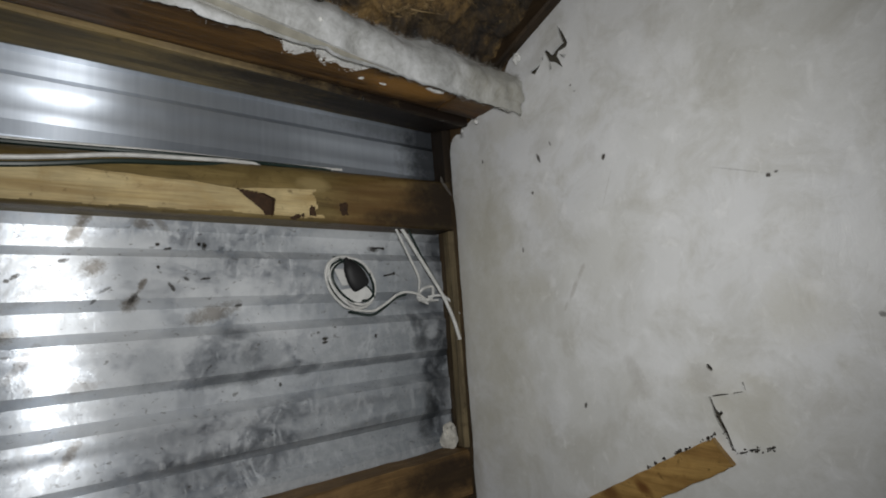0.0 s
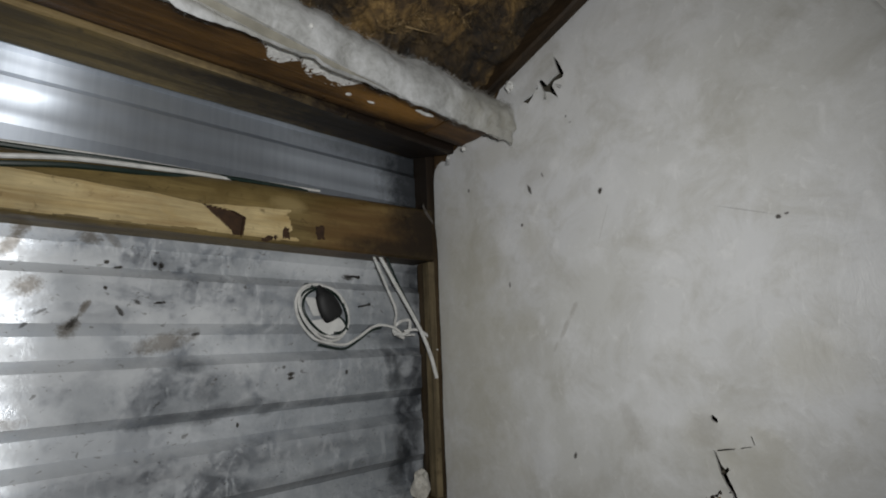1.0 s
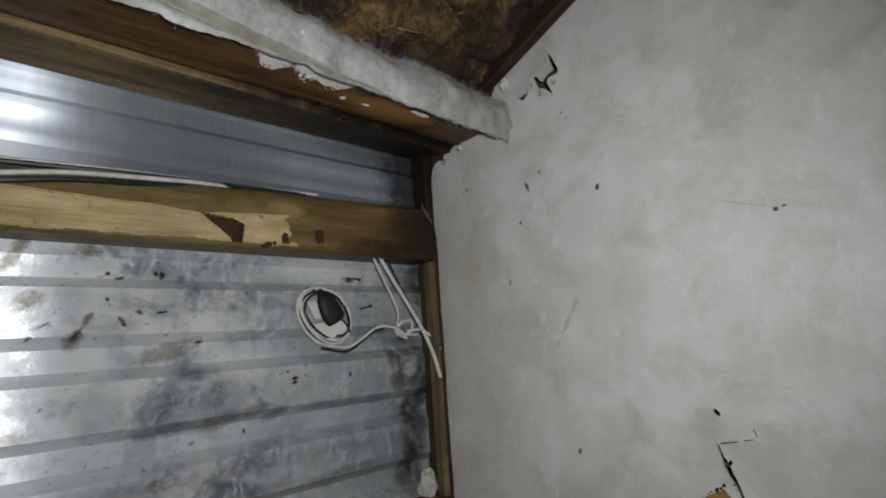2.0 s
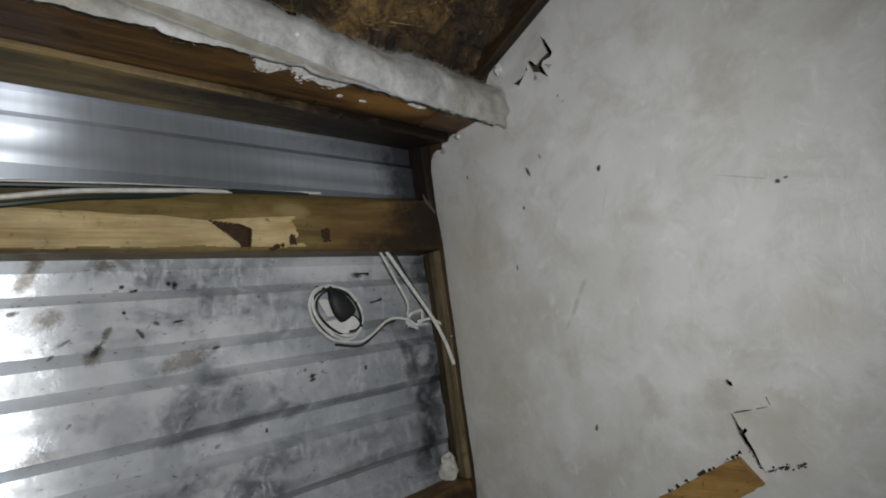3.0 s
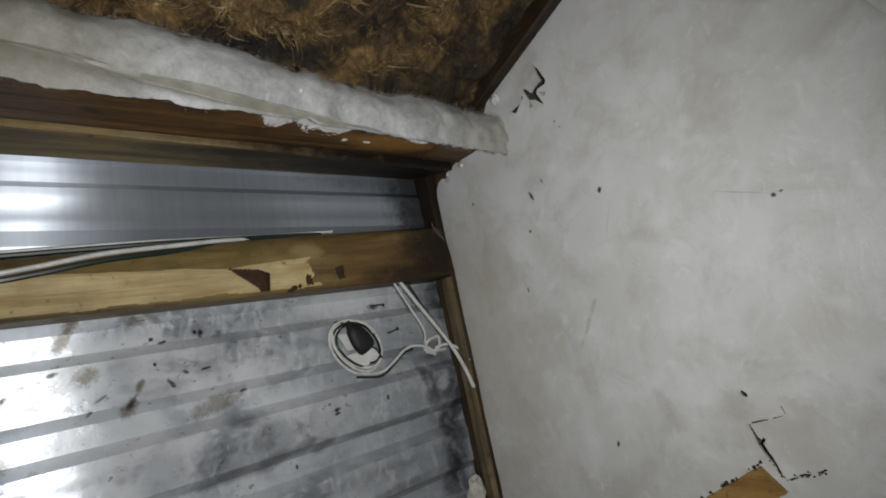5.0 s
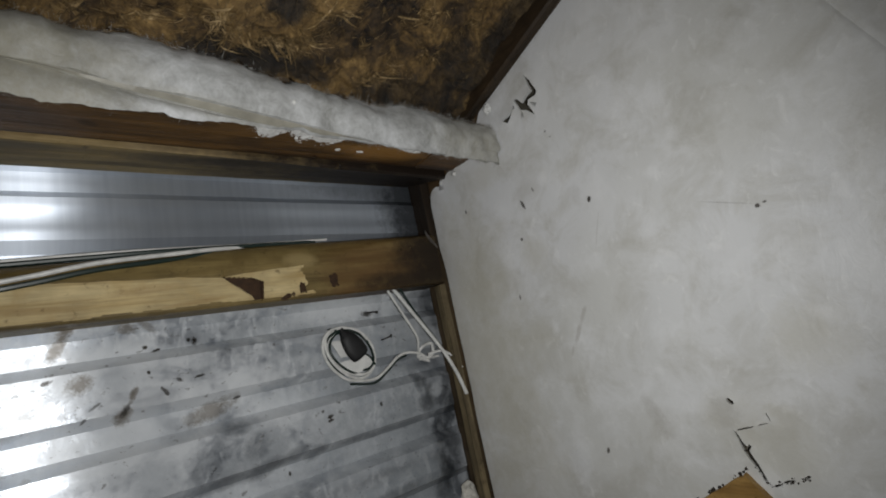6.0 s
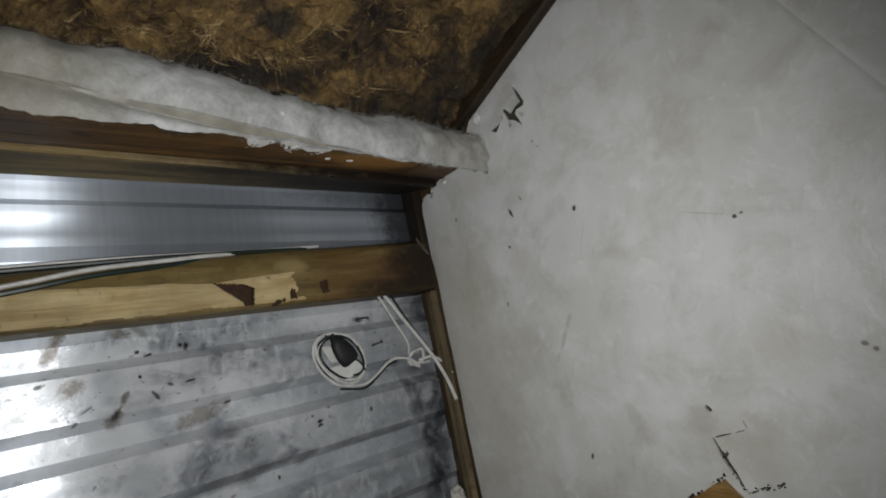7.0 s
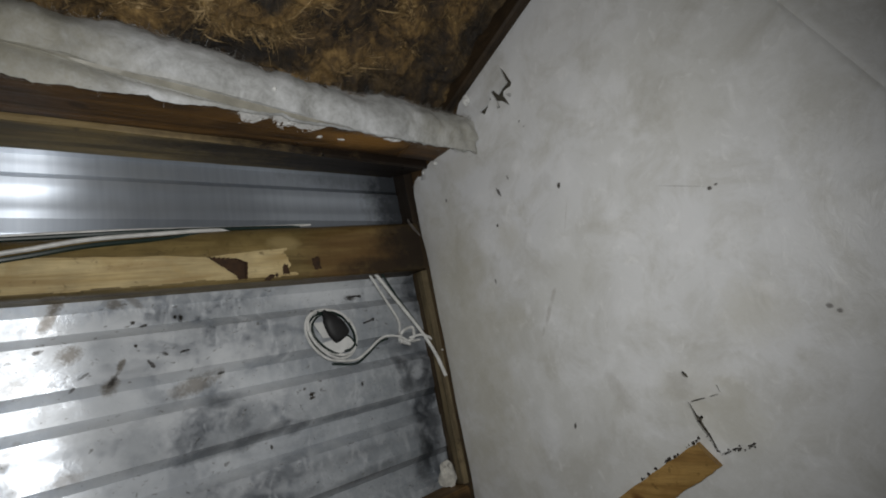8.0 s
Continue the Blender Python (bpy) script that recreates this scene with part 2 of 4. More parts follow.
DRIPS = [(-0.092, 1.793, 0.007, 0.014, -30, 0.95), (-0.101, 1.772, 0.007, 0.018, -28, 0.8), (-0.080, 1.717, 0.015, 0.011, 20, 0.8), (-0.018, 1.690, 0.004, 0.012, -25, 0.9), (-0.032, 1.664, 0.010, 0.013, -35, 0.85),
         (0.088, 1.643, 0.036, 0.013, 14, 0.75), (0.105, 1.652, 0.022, 0.007, 20, 0.5), (-0.018, 1.789, 0.014, 0.006, -10, 0.8), (0.008, 1.790, 0.016, 0.004, -35, 0.6),
         (-0.102, 1.457, 0.006, 0.022, -28, 0.7), (-0.194, 1.621, 0.03, 0.010, 15, 0.8), (-0.158, 1.585, 0.006, 0.03, -35, 0.5), (-0.09, 1.548, 0.02, 0.008, 5, 0.5), (-0.151, 1.677, 0.02, 0.012, 30, 0.4)]
MARKS = [(-0.030, 1.670, 0.004, 0.009, -30, 0.9), (0.023, 1.687, 0.003, 0.008, 35, 0.9), (0.044, 1.700, 0.005, 0.003, -40, 0.95), (0.074, 1.700, 0.007, 0.0018, 5, 0.95), (0.004, 1.718, 0.0025, 0.0025, 0, 1.0),
         (-0.115, 1.727, 0.006, 0.003, 10, 0.9), (0.076, 1.757, 0.004, 0.006, 0, 1.0), (0.068, 1.760, 0.003, 0.003, 0, 1.0), (0.02, 1.751, 0.006, 0.002, 15, 1.0), (0.006, 1.758, 0.003, 0.0025, 0, 1.0),
         (0.279, 1.586, 0.006, 0.003, 0, 1.0), (0.279, 1.579, 0.006, 0.0025, 10, 1.0), (0.266, 1.598, 0.003, 0.003, 0, 0.8), (0.388, 1.583, 0.003, 0.004, 0, 0.9), (0.300, 1.606, 0.003, 0.002, 0, 0.7),
         (-0.168, 1.704, 0.006, 0.003, 40, 0.9), (-0.176, 1.698, 0.003, 0.003, 0, 0.9), (-0.203, 1.699, 0.008, 0.012, 35, 0.9), (0.403, 1.761, 0.012, 0.005, -8, 0.9), (0.13, 1.655, 0.005, 0.003, 20, 0.9),
         (0.20, 1.512, 0.002, 0.004, 0, 0.9), (-0.065, 1.684, 0.008, 0.002, 30, 0.7), (-0.078, 1.668, 0.006, 0.002, 45, 0.7)]
M_LOWER = galvanised("dusty_galvanised_sheet")
M_UPPER = galvanised("clean_galvanised_sheet", False)
# rail turns near-black at its corner end and along the bottom there
END_DARK = ([(0.55, 1.84, 0.11, 0.10, 0, 0.95), (0.47, 1.808, 0.12, 0.022, 0, 0.85)], (0.014, 0.008, 0.004))
M_RAIL = wood("rail_wood", (0.66, 0.53, 0.285), (0.40, 0.285, 0.12), "x", 0.62, 3.0,
              [([(0.0, 1.83, 0.05, 0.006, 3, 0.35), (-0.14, 1.815, 0.06, 0.005, -4, 0.35), (0.07, 1.806, 0.05, 0.004, 5, 0.4)], (0.22, 0.13, 0.045))])
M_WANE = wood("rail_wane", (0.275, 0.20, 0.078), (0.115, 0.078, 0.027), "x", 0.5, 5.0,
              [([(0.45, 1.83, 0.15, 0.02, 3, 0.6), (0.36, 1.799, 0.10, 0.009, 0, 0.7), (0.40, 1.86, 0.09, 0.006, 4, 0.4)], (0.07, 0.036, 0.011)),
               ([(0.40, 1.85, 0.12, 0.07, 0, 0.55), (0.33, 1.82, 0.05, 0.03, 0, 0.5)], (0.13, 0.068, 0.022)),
               ([(0.24, 1.862, 0.03, 0.014, 0, 0.7)], (0.34, 0.26, 0.12)), END_DARK])
M_DARKSPLIT = plain("resin_pocket", (0.048, 0.021, 0.006), 0.85, 0, 0.5, 120, 0.002)
# near-black for damp marks and for shade painted on the plates
DAMP_SHADE = (0.012, 0.007, 0.004)
M_PLATE = wood("plate_wood", (0.175, 0.092, 0.029), (0.055, 0.028, 0.009), "x", 0.42, 9.0,
               [([(0.36, 0.694, 0.22, 0.010, 0, 0.85), (0.20, 0.690, 0.12, 0.005, 0, 0.7), (-0.05, 0.693, 0.22, 0.004, 0, 0.6), (0.31, 0.622, 0.03, 0.012, 0, 0.75), (-0.07, 0.655, 0.014, 0.006, 20, 0.6), (0.0, 0.672, 0.16, 0.004, 1, 0.45), (0.12, 0.66, 0.03, 0.016, 0, 0.5), (-0.16, 0.64, 0.05, 0.012, 0, 0.45), (0.22, 0.668, 0.04, 0.010, 0, 0.55), (0.43, 0.672, 0.03, 0.02, 0, 0.6), (0.04, 0.63, 0.03, 0.01, 0, 0.4)], DAMP_SHADE),
                ([(0.36, 0.650, 0.09, 0.026, 0, 0.8), (0.05, 0.64, 0.10, 0.01, 0, 0.2)], (0.30, 0.155, 0.042))], (0, 1))
M_PLATE_END = wood("plate_end_wood", (0.17, 0.088, 0.030), (0.06, 0.030, 0.011), "x", 0.5, 19.0,
                   [([(0.50, 0.694, 0.07, 0.016, 0, 0.85), (0.53, 0.60, 0.05, 0.02, 0, 0.6)], DAMP_SHADE)], (0, 1))
# lower board: shade towards the corner is painted over underside and edge
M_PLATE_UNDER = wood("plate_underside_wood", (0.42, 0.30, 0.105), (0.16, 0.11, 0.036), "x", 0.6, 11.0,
                     [([(0.42, 0.76, 0.34, 0.14, 0, 0.97), (0.50, 0.77, 0.22, 0.14, 0, 1.0), (0.20, 0.73, 0.20, 0.04, -4, 0.9), (0.03, 0.80, 0.14, 0.014, 3, 0.4)], DAMP_SHADE)], (0, 1))
M_STRIP_EDGE = wood("plate_edge_wood", (0.36, 0.265, 0.125), (0.17, 0.115, 0.048), "x", 0.6, 13.0, [([(0.46, 2.01, 0.40, 0.10, 0, 1.0), (0.40, 2.01, 0.25, 0.10, 0, 1.0)], DAMP_SHADE)])
M_BLOCK = wood("block_wood", (0.11, 0.065, 0.026), (0.045, 0.025, 0.010), "y", 0.6, 44.0)
M_LOW = wood("low_rail_wood", (0.30, 0.18, 0.07), (0.10, 0.055, 0.02), "x", 0.6, 15.0, [([(0.5, 1.30, 0.12, 0.04, 0, 0.85)], DAMP_SHADE)])
M_POST = wood("post_wood", (0.095, 0.062, 0.028), (0.024, 0.015, 0.007), "z", 0.65, 21.0, [([(0.56, 2.0, 0.1, 0.10, 0, 0.85)], DAMP_SHADE)])
M_STRIP = wood("pale_strip_wood", (0.24, 0.185, 0.10), (0.06, 0.044, 0.022), "z", 0.65, 25.0)
M_RAFTER = wood("rafter_wood", (0.055, 0.034, 0.016), (0.014, 0.009, 0.005), "y", 0.6, 31.0)
M_LATH = wood("lath_wood", (0.43, 0.265, 0.085), (0.21, 0.11, 0.03), "y", 0.55, 37.0,
              [([(0.40, 1.345, 0.014, 0.008, 30, 0.85), (0.455, 1.325, 0.02, 0.012, 30, 0.7)], (0.10, 0.035, 0.008))])
M_WHITE_CABLE = plain("white_cable_sheath", (0.72, 0.715, 0.69), 0.4, 0, 0.3, 60)
M_BLACK_CABLE = plain("black_cable_sheath", (0.010, 0.024, 0.019), 0.35, 0, 0.3, 60)
M_PLUG = plain("black_plastic", (0.008, 0.008, 0.009), 0.6, 0, 0.4, 120)
M_CARD = plain("white_card", (0.66, 0.66, 0.64), 0.55, 0, 0.15, 60)
M_FOAM = plain("foam", (0.62, 0.60, 0.54), 0.8, 0, 0.3, 120, 0.003)
M_DIRT = plain("dirt_flake", (0.03, 0.022, 0.015), 0.8, 0, 0.4, 200)
M_STEEL = plain("dark_steel", (0.10, 0.095, 0.09), 0.45, 0.8, 0.4, 200)
M_GREY = plain("shed_boarding", (0.16, 0.12, 0.08), 0.8, 0, 0.4, 6)
# board darkened to give the shaded cavity behind the panel's tears
M_CAVITY = plain("dark_cavity_board", (0.10, 0.088, 0.065), 0.8, 0, 0.4, 20)
M_FLOOR = plain("floor_boards_grey", (0.14, 0.11, 0.08), 0.8, 0, 0.4, 8)


def white_panel_material():
    m, t, b = nodes_of("white_panel")
    vec = coords(t)
    big = noise_tex(t, vec, 3.2, 3, 0.5, 0.4)
    small = noise_tex(t, coords(t, (1, 1.3, 0.8)), 15.0, 4, 0.55, 0.9)
    grain = noise_tex(t, vec, 260.0, 3, 0.6)
    col = mix(t, ramp(t, big, [(0.36, 0.0), (0.62, 1.0)]), (0.565, 0.565, 0.545), (0.635, 0.64, 0.645))
    tone = noise_tex(t, coords(t, (1, 1, 1), (4.0, 1.0, 0.0)), 11.0, 7, 0.68, 0.5)
    col = mix(t, ramp(t, tone, [(0.46, 0.0), (0.66, 0.7)]), col, (0.45, 0.44, 0.40))
    pale = noise_tex(t, coords(t, (1, 1, 1), (7.0, 2.0, 5.0)), 13.0, 6, 0.65, 0.3)
    col = mix(t, ramp(t, pale, [(0.50, 0.0), (0.66, 0.55)]), col, (0.70, 0.705, 0.71))
    # small glossy bumps, their highlights also painted as pale flecks
    bump_glints = noise_tex(t, coords(t, (1, 1, 0.7), (0, 3.0, 0)), 48.0, 5, 0.65, 0.9)
    col = mix(t, ramp(t, bump_glints, [(0.58, 0.0), (0.74, 0.45)]), col, (0.78, 0.78, 0.77))
    rubs = [(0.485, 1.909, 0.010, 0.012, 0, 0.5), (0.295, 1.842, 0.007, 0.012, -20, 0.45), (0.248, 1.717, 0.010, 0.006, 30, 0.5), (0.156, 1.61, 0.016, 0.008, 35, 0.55), (0.494, 1.775, 0.006, 0.012, 10, 0.5),
            (0.536, 1.655, 0.008, 0.012, 0, 0.5), (0.310, 1.725, 0.014, 0.005, 40, 0.5), (0.545, 1.717, 0.008, 0.008, 0, 0.45), (0.60, 1.80, 0.02, 0.03, 0, 0.3), (0.66, 1.74, 0.02, 0.03, 0, 0.3), (0.39, 1.86, 0.02, 0.025, 0, 0.3)]
    col = mix(t, spots(t, (1, 2), rubs, 1.6, 60.0, (1.6, -0.3)), col, (0.74, 0.74, 0.74))
    stain = [(0.70, 1.62, 0.10, 0.30, 0, 0.5), (0.544, 1.789, 0.03, 0.03, 0, 0.35), (0.172, 1.587, 0.04, 0.04, 0, 0.35), (0.25, 1.46, 0.055, 0.045, 20, 0.35), (0.30, 1.50, 0.03, 0.03, 0, 0.25), (0.58, 1.65, 0.04, 0.03, 0, 0.3),
             (0.66, 1.44, 0.08, 0.10, 0, 0.35), (0.62, 1.97, 0.05, 0.03, 0, 0.3)]
    col = mix(t, spots(t, (1, 2), stain, 1.0, 18.0, (1.7, 0.0)), col, (0.43, 0.405, 0.315))
    smears = [(0.474, 1.667, 0.004, 0.014, 30, 0.4), (0.492, 1.640, 0.004, 0.018, 30, 0.4), (0.512, 1.612, 0.003, 0.008, 30, 0.35), (0.395, 1.50, 0.012, 0.035, -25, 0.25), (0.408, 1.79, 0.0012, 0.030, 22, 0.22),
              (0.53, 1.90, 0.025, 0.02, 0, 0.15), (0.30, 1.50, 0.02, 0.02, 0, 0.2), (0.43, 1.862, 0.012, 0.014, 0, 0.18)]
    col = mix(t, spots(t, (1, 2), smears, 1.1, 75.0, (1.5, 0.1)), col, (0.26, 0.235, 0.20))
    pits = [(0.407, 1.843, 0.0036, 0.0050, 20, 1), (0.540, 1.881, 0.0030, 0.009, -20, 0.95), (0.511, 1.899, 0.002, 0.005, -20, 0.6), (0.562, 1.822, 0.003, 0.003, 0, 0.9),
            (0.598, 1.722, 0.0025, 0.005, 0, 0.7), (0.184, 1.752, 0.0032, 0.0026, 0, 0.95), (0.175, 1.754, 0.0025, 0.0016, 0, 0.8), (0.494, 1.451, 0.0025, 0.005, 20, 0.95),
            (0.684, 1.917, 0.003, 0.004, 0, 0.7), (0.100, 1.577, 0.0035, 0.003, 40, 0.7), (0.092, 1.570, 0.003, 0.003, 0, 0.7),
            (0.220, 1.769, 0.032, 0.0009, 22, 0.25), (0.455, 1.985, 0.002, 0.002, 0, 0.7), (0.448, 1.972, 0.0025, 0.0015, 0, 0.5)]
    col = mix(t, spots(t, (1, 2), pits, 0.8, 230.0, (1.5, 0.3)), col, (0.05, 0.042, 0.035))
    t.links.new(col, b.inputs["Base Color"])
    t.links.new(math_node(t, "ADD", 0.36, math_node(t, "MULTIPLY", small, 0.2)), b.inputs["Roughness"])
    n1 = bump(t, b, small, 0.16, 0.005)
    n2 = bump(t, b, bump_glints, 0.22, 0.004, n1)
    bump(t, b, grain, 0.08, 0.0006, n2)
    return m


def fibre_material(name, stops, rough=0.85, scale=16.0, stretch=(1, 1, 1), relief=0.012, dark_spots=None, tint=None):
    m, t, b = nodes_of(name)
    vec = coords(t, stretch)
    a = noise_tex(t, vec, scale, 7, 0.7, 1.2)
    c = noise_tex(t, vec, scale * 7, 4, 0.7, 1.6)
    f = math_node(t, "ADD", math_node(t, "MULTIPLY", a, 0.7), math_node(t, "MULTIPLY", c, 0.3))
    g = add(t, "ShaderNodeNewGeometry")
    r = math_node(t, "ADD", f, math_node(t, "MULTIPLY", math_node(t, "SUBTRACT", g.outputs["Random Per Island"], 0.5), 0.12))
    col = ramp(t, r, stops)
    if dark_spots:
        col = mix(t, spots(t, (0, 1), dark_spots, 0.9, 24.0), col, (0.006, 0.006, 0.006))
    if tint:
        col = mix(t, spots(t, (0, 2), tint[0], 0.6, 30.0, (1.5, 0.0)), col, tint[1])
    t.links.new(col, b.inputs["Base Color"])
    b.inputs["Roughness"].default_value = rough
    n1 = bump(t, b, a, 0.8, relief)
    bump(t, b, c, 0.8, relief * 0.25, n1)
    return m


M_PANEL = white_panel_material()
M_SCRAP = plain("white_fleece_scrap", (0.82, 0.82, 0.80), 0.6, 0, 0.25, 150, 0.002)
M_FILM = plain("grey_plastic_film", (0.22, 0.20, 0.18), 0.35, 0, 0.4, 90)
M_RIBBON = plain("beige_membrane", (0.30, 0.285, 0.235), 0.5, 0, 0.35, 30)
# near-black patches on the wool, by the rafter, fleece edge and left
WOOL_DARK = [(0.515, 0.40, 0.030, 0.30, 0, 0.75), (0.40, 0.590, 0.14, 0.030, 0, 0.65), (0.12, 0.60, 0.12, 0.03, 0, 0.8), (-0.06, 0.47, 0.09, 0.05, 20, 0.85),
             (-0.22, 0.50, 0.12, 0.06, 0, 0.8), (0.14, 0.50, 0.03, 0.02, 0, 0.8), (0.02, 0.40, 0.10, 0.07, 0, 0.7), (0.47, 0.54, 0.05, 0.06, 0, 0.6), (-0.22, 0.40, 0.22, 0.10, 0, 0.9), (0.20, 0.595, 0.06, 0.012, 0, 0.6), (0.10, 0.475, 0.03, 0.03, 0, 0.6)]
M_WOOL = fibre_material("brown_mineral_wool", [(0.39, (0.007, 0.004, 0.002)), (0.48, (0.05, 0.029, 0.010)), (0.57, (0.15, 0.090, 0.028)), (0.70, (0.38, 0.245, 0.090))], 0.8, 11.0, dark_spots=WOOL_DARK)
M_TUFT = fibre_material("golden_wool_tuft", [(0.38, (0.03, 0.019, 0.007)), (0.52, (0.17, 0.108, 0.038)), (0.68, (0.52, 0.37, 0.17))], 0.7, 26.0, dark_spots=WOOL_DARK)
M_FRAY = fibre_material("pale_frayed_wool", [(0.38, (0.055, 0.034, 0.013)), (0.52, (0.25, 0.165, 0.065)), (0.66, (0.60, 0.44, 0.23))], 0.7, 26.0)
# left tint row paints the torch's falloff; the right one is beige fleece
M_FLEECE = fibre_material("white_fleece", [(0.34, (0.18, 0.18, 0.165)), (0.50, (0.33, 0.333, 0.325)), (0.66, (0.51, 0.517, 0.52))], 0.6, 9.0, (1, 1, 1), 0.003,
                          tint=([(0.53, 2.01, 0.12, 0.06, 0, 0.42), (-0.20, 2.03, 0.16, 0.10, 0, 0.7), (0.02, 2.01, 0.10, 0.012, -8, 0.3)], (0.29, 0.265, 0.185)))


def drop_material():
    m, t, b = nodes_of("water")
    b.inputs["Base Color"].default_value = (1, 1, 1, 1)
    b.inputs["Roughness"].default_value = 0.02
    b.inputs["IOR"].default_value = 1.33
    b.inputs["Transmission Weight"].default_value = 1.0
    return m


M_WATER = drop_material()

# ---- setting ----
WALL_X, METAL_Y = 0.561, 0.86


def roof_z(y):
    return 2.092 + 0.37 * (0.566 - y)


PITCH = 0.1275


def profile(z, phase, deep):
    """Depth of the rolled profile at height z: broad raised bands, narrow ones set back, sloping sides."""
    p, side = (z - phase) % PITCH, 0.016
    if p < 0.065:
        rib = min(1.0, max(0.0, (p - 0.018) / 0.004), 1.0) * min(1.0, max(0.0, (0.047 - p) / 0.004))
        return -0.008 - 0.0004 * math.sin(math.pi * p / 0.065) + 0.0017 * rib
    if p < 0.065 + side:
        return -0.008 + deep * (p - 0.065) / side
    if p < PITCH - side:
        return -0.008 + deep
    return -0.008 + deep * (PITCH - p) / side


def profile_heights(z0, z1, phase):
    marks = (0, 0.0015, 0.010, 0.018, 0.022, 0.032, 0.043, 0.047, 0.056, 0.0635, 0.065, 0.0665, 0.0795, 0.081, 0.0825, 0.096, 0.110, 0.1115, 0.113, 0.126)
    zs, k = [z0], math.floor((z0 - phase) / PITCH)
    while phase + k * PITCH < z1:
        zs += [phase + k * PITCH + q for q in marks]
        k += 1
    return sorted({round(z, 5) for z in zs if z0 <= z < z1}) + [z1]


def metal_sheet(z0, z1, phase, offset, material, label, parent):
    bm = bmesh.new()
    zs = profile_heights(z0, z1, phase)
    xs = steps(-2.3, -0.5, 0.3) + steps(-0.45, 0.6, 0.035)

    def f(x, z):
        dent = 0.0022 * fbm(x, z, 3.1, 3.5) + 0.0008 * fbm(x, z, 8.0, 14)
        return (x, METAL_Y + offset + profile(z, phase, 0.021) + dent, z)
    front = sheet(bm, f, xs, zs)
    back = sheet(bm, lambda x, z: (x, f(x, z)[1] + 0.0012, z), xs, zs)
    for face in list(bm.faces)[len(bm.faces) // 2:]:
        face.normal_flip()
    uv = bm.loops.layers.uv.new("UVMap")
    for face in bm.faces:
        for loop in face.loops:
            loop[uv].uv = (loop.vert.co.x, loop.vert.co.z)
    return part("metal_sheet", bm, material, parent, label)


wall_north = tagged(empty("wall_north"), "shed wall of galvanised profiled steel sheet behind timber rails", "wall", kind="structure")
metal_sheet(0.0, 1.87, 1.6695, 0.0, M_LOWER, "dusty, smeared galvanised steel sheet", wall_north)
metal_sheet(1.85, 2.20, 1.927, 0.002, M_UPPER, "clean shiny galvanised steel sheet", wall_north)


def in_polygon(p, poly):
    inside = False
    for (ax, ay), (bx, by) in zip(poly, poly[1:] + poly[:1]):
        if (ay > p[1]) != (by > p[1]) and p[0] < (bx - ax) * (p[1] - ay) / (by - ay) + ax:
            inside = not inside
    return inside


# tears in the white panel, as outlines in (y, z)
TEARS = [
    [(0.4666, 2.1019), (0.4574, 2.0845), (0.4483, 2.0592), (0.4515, 2.0528), (0.4687, 2.0522), (0.4726, 2.0457), (0.4634, 2.0209), (0.4779, 2.0368), (0.4918, 2.0443), (0.4947, 2.0543), (0.4998, 2.0682), (0.4934, 2.0678), (0.4839, 2.0537), (0.4724, 2.0606), (0.4580, 2.0643), (0.4623, 2.0799)],
    [(0.5024, 2.0609), (0.5025, 2.0529), (0.5084, 2.0513), (0.5149, 2.0432), (0.5252, 2.0349), (0.5377, 2.0448), (0.5203, 2.0470), (0.5089, 2.0528), (0.5063, 2.0601)],
    [(0.2935, 1.4805), (0.2905, 1.4785), (0.286, 1.464), (0.2825, 1.459), (0.2795, 1.4625), (0.2775, 1.459), (0.2815, 1.4545), (0.2795, 1.447),
     (0.2755, 1.436), (0.2705, 1.4155), (0.274, 1.4165), (0.2795, 1.433), (0.285, 1.444), (0.2885, 1.455), (0.2905, 1.468)],
    [(0.2895, 1.4806), (0.289, 1.4790), (0.2765, 1.4815), (0.268, 1.4832), (0.268, 1.4842), (0.277, 1.4832)],
    [(0.262, 1.4845), (0.250, 1.4872), (0.250, 1.4880), (0.262, 1.4858)],
    [(0.267, 1.4115), (0.265, 1.4095), (0.257, 1.4125), (0.258, 1.4145)],
    [(0.254, 1.4145), (0.247, 1.4165), (0.240, 1.4185), (0.240, 1.4195), (0.248, 1.4190), (0.254, 1.4170)],
    [(0.234, 1.4203), (0.2235, 1.4222), (0.2235, 1.4238), (0.2285, 1.4236)],
    [(0.248, 1.500), (0.246, 1.490), (0.247, 1.4895), (0.2495, 1.4995)],
    [(0.291, 1.5205), (0.288, 1.5215), (0.2835, 1.517), (0.283, 1.513), (0.2865, 1.5125), (0.2905, 1.516)],
]


# short buckles in the panel: from and to, in (y, z), and height
CREASES = [(0.218, 1.580, 0.204, 1.545, 0.0016), (0.228, 1.482, 0.203, 1.410, 0.0020), (0.262, 1.512, 0.250, 1.490, 0.0010), (0.300, 1.735, 0.285, 1.700, 0.0012), (0.160, 1.620, 0.145, 1.600, 0.0014),
           (0.252, 1.722, 0.238, 1.710, 0.0010), (0.300, 1.850, 0.288, 1.832, 0.0010), (0.540, 1.665, 0.530, 1.640, 0.0010), (0.495, 1.785, 0.490, 1.765, 0.0010), (0.330, 1.560, 0.310, 1.535, 0.0010)]


